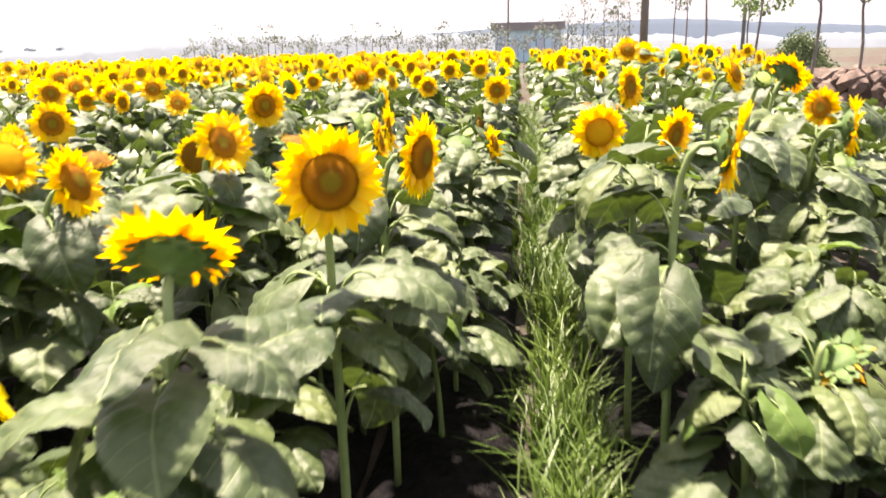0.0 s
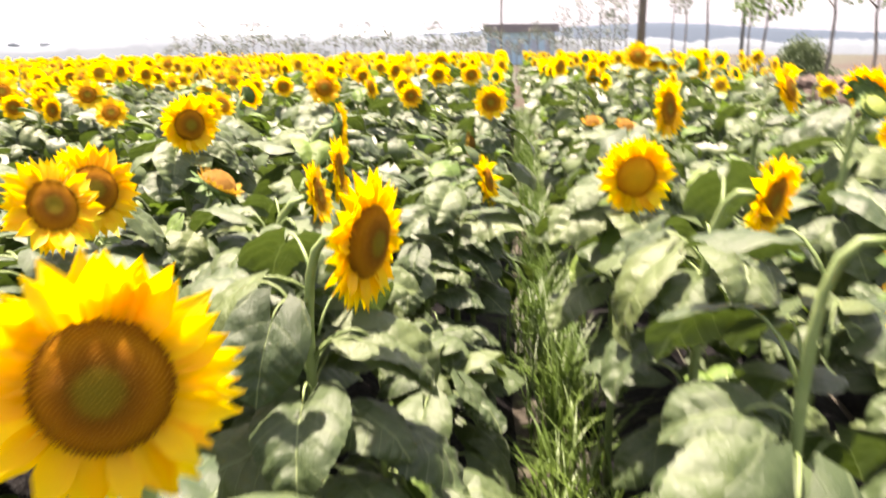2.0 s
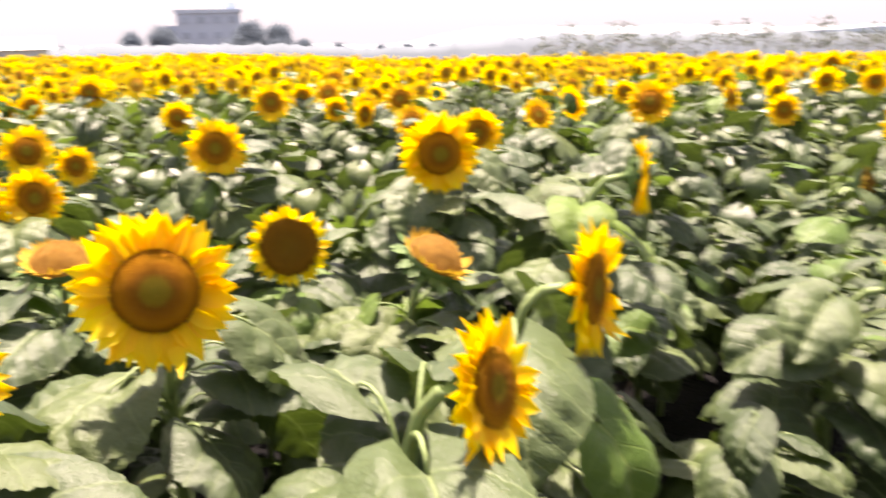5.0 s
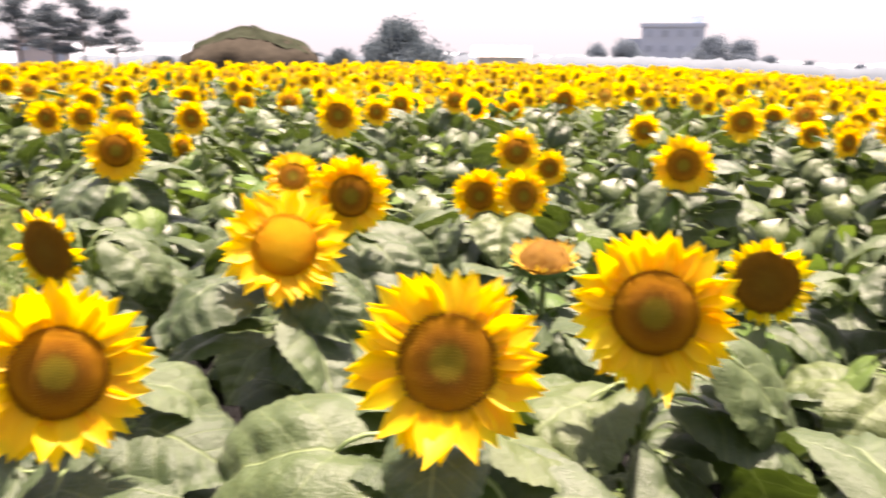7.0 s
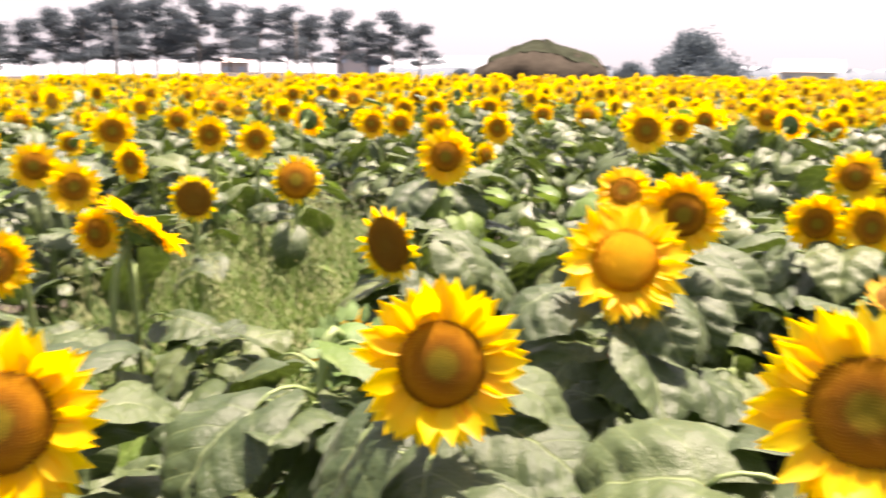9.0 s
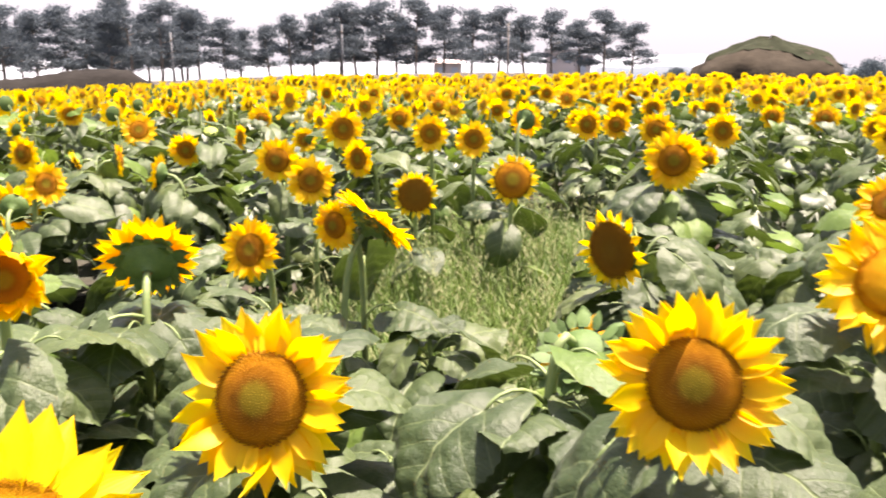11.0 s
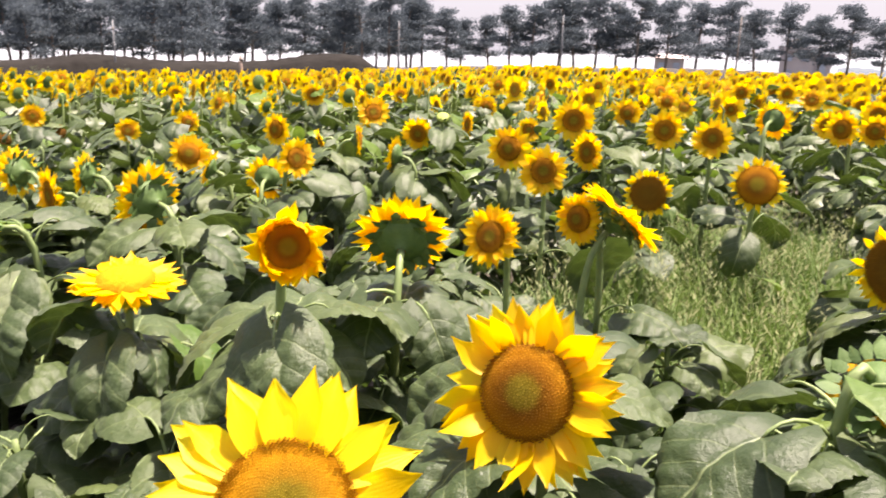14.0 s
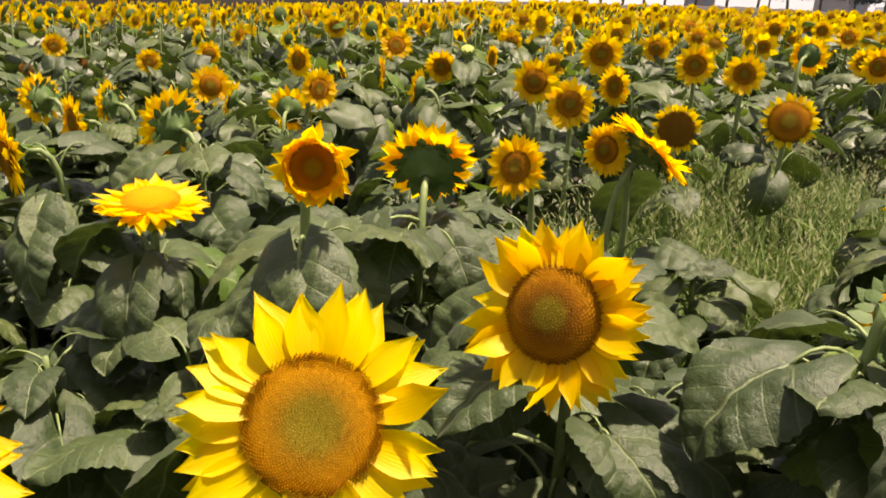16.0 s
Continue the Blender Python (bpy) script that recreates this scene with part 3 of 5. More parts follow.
def grow_sunflower(x, y, z, size, azimuth, lift, kind):
    """One plant whose flower head is centred at x, y, z and faces azimuth, lift (degrees)."""
    rng = random.Random(int((x * 13.7 + y * 7.3) * 1000))
    a, e = radians(azimuth), radians(lift)
    n = Vector((math.cos(a) * math.cos(e), math.sin(a) * math.cos(e), math.sin(e)))
    head = Vector((x, y, z))
    r = size / 2 * (1.3 if kind == "wilted" else 1.0)
    base = Vector((x - n.x * 0.13, y - n.y * 0.13, ground_z(x, y)))
    root = tagged(new("sunflower"), LABELS[kind], "sunflower", "sunflowers of the field")
    root.location = base
    near = nearness(head)
    line = stem_part(root, base, head - n * r * 0.36, n, rng, 0.0125 if near < 3 else 0.014)
    m = Matrix.Translation(head - base) @ aim(n, rng.uniform(0, 6.28)) @ Matrix.Diagonal((r, r, r, 1))
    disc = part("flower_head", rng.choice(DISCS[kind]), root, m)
    if near < 3.6:
        part("calyx", rng.choice(BRACTS), disc, Matrix.Diagonal((1.3, 1.3, 1.25, 1)) if kind == "nodding" else None)
    rim = 0.66 if kind in ("domed", "worn") else 0.50
    if kind in ("ripe", "fresh", "golden", "domed", "worn", "curled") and near < 3.3:
        count, short = (19 if kind == "fresh" else 29, 1.0) if rim < 0.6 else (20, 0.68)
        for layer in range(2):
            for k in range(count):
                if rng.random() < 0.06:
                    continue
                s = rng.uniform(0.48, 0.61) * (1.02 if kind == "fresh" else short)
                me = rng.choice(CURLED_PETALS if kind == "curled" or rng.random() < 0.03 else LEMON_PETALS if kind == "fresh" else PETALS)
                part("petal", me, disc, petal_place(rng, k, count, layer, s, rim, 35 if kind == "curled" else 0))
    elif kind == "nodding":
        for k in range(11):
            part("petal", rng.choice(ORANGE_PETALS), disc, petal_place(rng, k + rng.uniform(-0.4, 0.4), 11, 1, rng.uniform(0.36, 0.60), lift=rng.uniform(-12, 16)))
    else:
        ring = {"wilted": FADED_RING, "spent": SPENT_RING, "bud": BUD_RING, "curled": CURLED_RING, "domed": SHORT_RING, "worn": SHORT_RING}.get(kind) or rng.choice(RINGS)
        part("petal_ring", ring, disc)
    leaves = 20 if near < 3 else 14 if near < 6 else 9
    grassy = in_weeds(x, y)
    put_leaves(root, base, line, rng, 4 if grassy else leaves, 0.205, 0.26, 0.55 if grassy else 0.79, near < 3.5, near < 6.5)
    TAKEN.append((base.x, base.y))


# ---- planting rows, ground and mulch film ----
FALL_YAW = (-180, -90, -30, 20, 38, 50, 65, 90, 113, 131, 145, 165, 180)
FALL = (0.5, 0.3, 0.6, 0.7, 0.75, 0.3, 0.16, 0.06, 0.18, 0.75, 0.95, 0.95, 0.5)


def ground_z(x, y):
    """The field falls away gently, more to the north and the south-west."""
    yaw = math.degrees(math.atan2(-(x + 0.3), y - 1.5))
    far = math.hypot(x + 0.3, y - 1.5)
    return -float(np.interp(yaw, FALL_YAW, FALL)) * min(1.0, far / 29.0) ** 2 - 0.016 * max(0.0, far - 60.0)


def row_x(k, y):
    """Across-field place of planting row k, which leans a little to the west."""
    return (0.12 if k >= 0 else -0.15) + 0.60 * k - 0.095 * (y - 2.0)


def path_x(y):
    """Middle of the grassy path between two rows."""
    return 0.02 - 0.095 * (y - 2.0)


def in_path(x, y, half=0.27):
    return abs(x - path_x(y)) < half


def in_weeds(x, y):
    return ((x + 4.6) / 2.1) ** 2 + ((y - 1.22 + 0.10 * (x + 4.6)) / 0.72) ** 2 < 1


# ---- ground ----
def ground():
    s = Soup()
    steps = [-3000, -400, -120, -70, -54] + [v for v in np.arange(-46, 47, 1.6)] + [54, 70, 120, 400, 3000]
    nx = len(steps)
    verts = []
    for b in steps:
        for a in steps:
            bump = 0.03 * noise.noise((a * 0.9, b * 0.9, 0.3)) if abs(a) < 47 and abs(b) < 47 else 0.0
            verts.append((a, b, ground_z(a, b) + bump - 0.02))
    s.add(verts, grid_faces(nx, nx))
    tagged(new("ground", s.mesh("ground", [GROUND])), "red-brown farm soil with dry weeds", "ground", "", "structure")


ground()


def mulch_strip(k):
    """Black film laid over one planting ridge."""
    rng = random.Random(900 + k)
    verts, ny = [], 60
    for j in range(ny):
        y = -3.0 + j * 0.28
        for u in (-0.285, -0.21, -0.07, 0.07, 0.21, 0.285):
            x = row_x(k, y) + 0.30 + u + rng.uniform(-0.012, 0.012)
            z = 0.09 * (1 - (abs(u) / 0.27) ** 3) + rng.uniform(-0.008, 0.012) if abs(u) < 0.25 else -0.01
            verts.append((x, y, z + ground_z(x, y)))
    ob = new("mulch_film", Soup().add(verts, grid_faces(6, ny)).mesh("mulch_film", [MULCH]))
    tagged(ob, "glossy black plastic mulch film over a ridge", "mulch film", "mulch strips", "structure")


for k in list(range(-9, 0)) + [0, 1, 2]:
    mulch_strip(k)


# ---- the flowers that stand near the path, each at its place ----
sunflower(-0.54, 1.62, 1.35, 0.25, -65, 11, "ripe")
sunflower(-0.51, 2.39, 1.28, 0.27, -15, -4, "ripe")
sunflower(-0.72, 1.25, 1.29, 0.24, 107, 44, "ripe")
sunflower(-0.77, 2.87, 1.26, 0.17, 4, 13, "ripe")
sunflower(0.41, 2.30, 1.33, 0.27, -8, -8, "ripe")
sunflower(-1.21, 2.46, 1.31, 0.22, -23, 21, "ripe")
sunflower(0.30, 2.82, 1.29, 0.21, -36, -10, "ripe")
sunflower(-1.49, 2.05, 1.25, 0.23, 0, 20, "ripe")
sunflower(-1.23, 1.23, 1.05, 0.36, 39, 31, "fresh")
sunflower(-0.84, 3.26, 1.25, 0.21, 8, 4, "ripe")
sunflower(-1.57, 1.42, 1.13, 0.29, 4, 22, "ripe")
sunflower(-1.41, 2.89, 1.25, 0.26, -35, 16, "ripe")
sunflower(-1.90, 1.89, 1.12, 0.19, 150, -50, "nodding")
sunflower(0.75, 2.30, 0.70, 0.22, 27, -58, "nodding")
sunflower(-1.64, 0.90, 1.27, 0.18, 45, 8, "curled")
sunflower(0.05, 3.50, 1.21, 0.25, -76, 4, "golden")
sunflower(-2.04, 2.44, 1.25, 0.26, -15, 30, "golden")
sunflower(-1.65, 0.44, 1.12, 0.24, 45, 80, "golden")
sunflower(-1.02, 3.87, 1.31, 0.18, 30, -1, "ripe")
sunflower(-1.41, 3.62, 1.12, 0.21, 18, 58, "wilted")
sunflower(-2.17, 0.83, 1.17, 0.25, -154, 28, "ripe")
sunflower(-0.50, 4.14, 1.06, 0.22, -5, 13, "ripe")
sunflower(-2.16, 3.12, 1.12, 0.205, -30, 74, "wilted")
sunflower(-1.86, -0.42, 1.08, 0.26, -22, -6, "ripe")
sunflower(1.11, 3.63, 1.22, 0.27, -7, -1, "ripe")
sunflower(-2.44, 2.69, 1.27, 0.22, -14, 7, "ripe")
sunflower(-2.49, 2.55, 1.32, 0.15, -15, 29, "ripe")
sunflower(-1.96, 3.67, 1.06, 0.24, -47, 6, "worn")
sunflower(-2.79, 1.93, 1.11, 0.25, -42, -4, "worn")
sunflower(-2.71, 1.11, 1.16, 0.16, -16, 5, "ripe")
sunflower(-2.75, 1.22, 1.17, 0.28, 129, 47, "ripe")
sunflower(-2.66, 0.85, 1.08, 0.20, -5, 19, "ripe")
sunflower(-1.79, 4.16, 1.27, 0.26, -43, 2, "ripe")
sunflower(-2.32, -0.25, 1.12, 0.26, -90, 6, "ripe")
sunflower(-2.82, 3.24, 1.17, 0.19, -22, -0, "ripe")
sunflower(-2.76, 3.37, 1.17, 0.20, 0, 9, "ripe")
sunflower(-1.96, 4.63, 1.27, 0.19, -54, 6, "ripe")
sunflower(-3.40, 2.12, 1.30, 0.22, -2, 7, "ripe")
sunflower(0.20, 4.19, 1.35, 0.24, -30, 4, "ripe")
sunflower(-2.67, -1.26, 0.97, 0.25, -16, -2, "ripe")
sunflower(-1.52, 5.18, 1.35, 0.19, -69, 20, "ripe")
sunflower(1.32, 4.89, 1.17, 0.25, -140, 5, "ripe")
sunflower(-2.72, -1.55, 1.04, 0.24, -80, -6, "ripe")
sunflower(-2.93, -1.36, 1.02, 0.22, -68, 4, "ripe")
sunflower(-3.48, 3.72, 1.22, 0.22, -25, 12, "ripe")
sunflower(-3.86, 0.55, 1.11, 0.24, 17, 9, "ripe")
sunflower(0.94, 5.64, 0.83, 0.22, -41, 25, "fresh")
sunflower(-3.71, -0.75, 1.07, 0.22, 65, 7, "ripe")
sunflower(-4.25, 0.94, 0.99, 0.25, 14, 6, "worn")
sunflower(-3.51, 4.64, 1.11, 0.32, -37, 8, "ripe")
sunflower(-3.82, -1.04, 0.92, 0.27, 203, 4, "ripe")
sunflower(0.87, 5.20, 1.35, 0.26, -30, 20, "ripe")
sunflower(-4.22, 0.22, 1.15, 0.25, 9, 7, "ripe")
sunflower(-4.53, 1.39, 1.04, 0.28, 7, 17, "domed")
sunflower(-3.75, -1.40, 0.95, 0.22, -62, 22, "ripe")
sunflower(-0.74, 6.33, 1.17, 0.25, -88, 6, "ripe")
sunflower(-4.75, -1.38, 1.02, 0.18, -40, -20, "ripe")
sunflower(1.05, 4.60, 1.38, 0.25, 40, 30, "ripe")
sunflower(-0.91, 6.37, 0.88, 0.22, -1, 2, "wilted")
sunflower(-4.19, 4.29, 1.02, 0.22, -18, 8, "ripe")
sunflower(-4.40, -0.58, 1.03, 0.24, -78, 8, "ripe")
sunflower(-4.97, 3.32, 1.27, 0.30, -15, 10, "ripe")
sunflower(-4.99, 0.39, 1.07, 0.26, -25, 2, "ripe")
sunflower(-3.31, 5.94, 1.12, 0.24, -61, 25, "ripe")
sunflower(-4.44, -1.49, 1.11, 0.23, -4, 4, "ripe")
sunflower(-4.59, -0.97, 1.07, 0.22, 120, 1, "ripe")
sunflower(-5.32, 1.03, 1.17, 0.25, 10, 6, "ripe")
sunflower(-5.42, 1.34, 1.29, 0.24, 162, 6, "ripe")
sunflower(-5.19, 0.22, 1.23, 0.28, 20, 5, "ripe")
sunflower(-5.40, 0.73, 1.19, 0.26, 13, 5, "ripe")
sunflower(-2.83, 6.63, 1.11, 0.24, -31, 25, "ripe")
sunflower(-2.66, 6.75, 1.18, 0.26, 67, 17, "ripe")
sunflower(-4.28, 5.70, 1.22, 0.27, -42, 14, "ripe")
sunflower(-1.53, 7.40, 1.12, 0.22, -72, 5, "ripe")
sunflower(-5.18, -0.88, 1.07, 0.24, 16, -8, "ripe")
sunflower(-4.84, 5.38, 1.13, 0.24, -35, 5, "ripe")
sunflower(0.22, 7.63, 0.86, 0.22, -57, 61, "wilted")
sunflower(-3.86, 6.51, 1.19, 0.26, -59, 19, "ripe")
sunflower(-4.13, 6.43, 1.08, 0.23, -7, 3, "ripe")
sunflower(-6.17, 2.15, 1.18, 0.26, -3, 5, "ripe")
sunflower(-6.15, 2.59, 1.18, 0.26, -24, 4, "ripe")
sunflower(-4.90, -2.76, 0.80, 0.33, 47, 13, "ripe")
sunflower(-0.05, 8.07, 0.84, 0.22, -91, 69, "wilted")
sunflower(-5.20, -0.70, 1.19, 0.16, 29, 55, "bud")
sunflower(-6.52, 1.67, 1.18, 0.26, -23, 4, "ripe")
sunflower(-6.47, 2.53, 0.95, 0.22, 35, 5, "ripe")
sunflower(-2.08, 8.15, 1.13, 0.24, -13, 12, "ripe")
sunflower(-4.67, 6.70, 1.07, 0.22, -59, 5, "ripe")
sunflower(-5.02, -3.57, 0.91, 0.22, 51, 6, "ripe")
sunflower(-4.54, 6.91, 1.09, 0.23, -51, 15, "ripe")
sunflower(-4.81, 6.77, 1.19, 0.26, -48, 24, "ripe")
sunflower(-6.20, -1.01, 1.05, 0.23, -38, 4, "ripe")
sunflower(-6.93, 1.87, 1.15, 0.25, -0, 4, "ripe")
sunflower(-6.57, 4.05, 1.16, 0.25, -16, 4, "ripe")
sunflower(-5.44, -3.32, 0.97, 0.22, 57, 5, "ripe")
sunflower(-4.70, -4.33, 1.00, 0.22, 56, 5, "ripe")
sunflower(-6.36, 4.82, 1.20, 0.27, 127, 17, "ripe")
sunflower(-6.56, -0.63, 1.01, 0.22, 23, 6, "ripe")
sunflower(0.71, 3.50, 1.43, 0.13, -70, 40, "bud")
sunflower(-5.27, -3.86, 0.86, 0.22, 50, 6, "ripe")
sunflower(0.86, 8.83, 1.30, 0.31, 45, 8, "ripe")
sunflower(-6.37, -2.03, 1.08, 0.31, 29, 20, "ripe")
sunflower(-7.09, 0.03, 1.16, 0.25, 16, 4, "ripe")
sunflower(0.37, 9.11, 1.37, 0.31, -82, 22, "ripe")
sunflower(-5.77, -3.70, 0.91, 0.22, 46, 5, "ripe")
sunflower(-6.44, 5.71, 1.23, 0.28, -30, 3, "ripe")
sunflower(-7.47, 1.54, 1.13, 0.24, -16, 4, "ripe")
sunflower(-6.88, 4.87, 1.22, 0.28, -22, 13, "ripe")
sunflower(-7.05, 4.42, 1.18, 0.26, -18, 4, "ripe")
sunflower(-5.44, 7.09, 1.12, 0.24, -52, 4, "ripe")
sunflower(-6.83, 5.19, 1.13, 0.24, 124, 6, "ripe")
sunflower(-0.06, 9.33, 1.18, 0.26, -29, 2, "ripe")
sunflower(-3.18, 8.79, 1.09, 0.23, -67, 4, "ripe")
sunflower(-7.63, 3.55, 1.18, 0.26, -12, 14, "ripe")
sunflower(-6.96, 5.48, 1.12, 0.24, -26, 4, "ripe")
sunflower(-7.48, 4.30, 1.13, 0.24, -37, 4, "ripe")
sunflower(-5.26, 7.84, 1.08, 0.23, -50, 4, "ripe")
sunflower(-6.81, -3.03, 1.17, 0.25, 38, 3, "ripe")
sunflower(-8.01, 2.50, 0.80, 0.22, 58, 3, "ripe")
sunflower(-1.36, 9.72, 1.15, 0.25, -72, 3, "ripe")
sunflower(-7.61, 4.61, 1.15, 0.25, -20, 4, "ripe")
sunflower(-5.65, 7.71, 1.22, 0.28, -47, 23, "ripe")
sunflower(-8.17, 1.88, 1.19, 0.26, -0, 3, "ripe")
sunflower(-7.95, 4.03, 1.08, 0.23, -15, 4, "ripe")
sunflower(-5.48, 8.08, 0.83, 0.22, -12, -16, "ripe")
sunflower(-7.70, -1.56, 1.09, 0.23, 26, 4, "ripe")
sunflower(-8.36, 3.26, 1.14, 0.24, -8, 9, "ripe")
sunflower(-8.54, 2.19, 1.19, 0.26, -2, 3, "ripe")
sunflower(-8.51, 2.74, 1.19, 0.26, -6, 3, "ripe")
sunflower(-1.45, 10.23, 1.10, 0.23, -82, 4, "ripe")
sunflower(-8.11, 4.76, 1.13, 0.24, -19, 4, "ripe")
sunflower(-5.95, -5.77, 0.67, 0.26, 50, 12, "spent")
sunflower(-5.64, -6.25, 0.57, 0.26, 40, 12, "spent")
sunflower(-8.27, -1.88, 1.06, 0.22, 26, 4, "ripe")
sunflower(-8.93, -0.06, 1.17, 0.25, 13, 18, "ripe")
sunflower(-2.82, 10.50, 1.09, 0.23, -75, 3, "ripe")
sunflower(-1.92, 10.93, 1.24, 0.28, -80, 2, "ripe")
sunflower(-7.37, -4.80, 0.97, 0.22, 44, 4, "ripe")
sunflower(0.68, 11.17, 1.24, 0.28, -95, 2, "ripe")
sunflower(-9.55, 0.41, 1.13, 0.24, 9, 3, "ripe")
sunflower(-9.76, 1.26, 1.22, 0.27, 4, 18, "ripe")
sunflower(-8.68, -3.17, 1.09, 0.23, 62, 3, "ripe")
sunflower(-9.80, 2.95, 1.13, 0.24, -6, 3, "ripe")
sunflower(-7.60, -5.76, 1.02, 0.22, 47, 3, "ripe")
sunflower(0.71, 11.83, 1.26, 0.29, -93, 2, "ripe")
sunflower(-10.69, 1.72, 1.14, 0.24, 1, 3, "ripe")
sunflower(0.56, 12.54, 1.16, 0.25, -94, 3, "ripe")
sunflower(-10.91, 0.39, 1.22, 0.27, 8, 2, "ripe")
sunflower(-11.08, 3.68, 1.14, 0.24, -9, 3, "ripe")
sunflower(-11.47, 2.00, 1.18, 0.26, -1, 2, "ripe")
sunflower(-11.44, 0.86, 1.21, 0.27, 5, 2, "ripe")
sunflower(-12.68, 2.64, 1.23, 0.28, -4, 2, "ripe")

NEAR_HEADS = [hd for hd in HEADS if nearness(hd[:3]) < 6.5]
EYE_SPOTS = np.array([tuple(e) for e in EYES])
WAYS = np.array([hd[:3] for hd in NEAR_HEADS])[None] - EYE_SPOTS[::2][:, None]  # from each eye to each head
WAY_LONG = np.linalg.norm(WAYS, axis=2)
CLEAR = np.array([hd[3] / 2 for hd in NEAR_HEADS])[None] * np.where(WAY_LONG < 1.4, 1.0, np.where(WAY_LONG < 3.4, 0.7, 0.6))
for hd in HEADS:
    grow_sunflower(*hd)


# ---- leafy plants between the flowers ----
def in_field(x, y):
    far = math.hypot(x, y - 2)
    yaw = math.degrees(math.atan2(-x, y - 2))
    limit = 29 + 3.0 * math.sin(yaw * 0.05) + (6 if 20 < yaw < 75 else 0)
    return x < 2.9 and far < limit and (yaw > -100 or far < 9)


def field_plants():
    rng = random.Random(7)
    spots = []
    for k in range(-62, 8):
        y = -26.0
        while y < 38.0:
            y += rng.uniform(0.30, 0.46)
            x = row_x(k, y) + 0.30 + rng.uniform(-0.10, 0.10)
            if not in_field(x, y) or in_path(x, y) or in_weeds(x, y):
                continue
            yaw = math.degrees(math.atan2(-x, y - 2))
            far = math.hypot(x, y - 2)
            if far > 7.0 and not -32 < yaw < 165:
                continue
            spots.append((x, y, far))
    return spots


def leafy_plant(x, y, height, seed):
    rng = random.Random(seed)
    base = Vector((x, y, ground_z(x, y)))
    root = tagged(new("sunflower_plant"), "leafy green sunflower plant without an open flower", "sunflower plant",
                  "leafy plants between the blooms")
    root.location = base
    top = base + Vector((rng.uniform(-0.06, 0.06), rng.uniform(-0.06, 0.06), height))
    line = stem_part(root, base, top, (0, 0, 1), rng, 0.011)
    put_leaves(root, base, line, rng, rng.randint(15, 19), 0.20, 0.24, 1.0)


def free_of(x, y, reach):
    return all((x - a) ** 2 + (y - b) ** 2 > reach * reach for a, b in TAKEN)


rest = []
made = 0
for n_spot, (x, y, far) in enumerate(sorted(field_plants(), key=lambda s: s[2])):
    eye_gap = min(math.hypot(x - e.x, y - e.y) for e in EYES)
    if -0.62 < x < -0.20 and 1.6 < y < 2.1:
        continue  # a gap in the row where the film lies bare
    if eye_gap < 0.42 or not free_of(x, y, 0.24 if far < 6 else 0.2):
        continue
    if far < 3.9 and made < 190:
        tall = 0.62 if eye_gap < 0.7 else 0.74 if eye_gap < 1.5 else 0.84
        leafy_plant(x, y, tall + 0.10 * math.sin(n_spot * 1.7), 5000 + n_spot)
        made += 1
    else:
        rest.append((x, y, far))


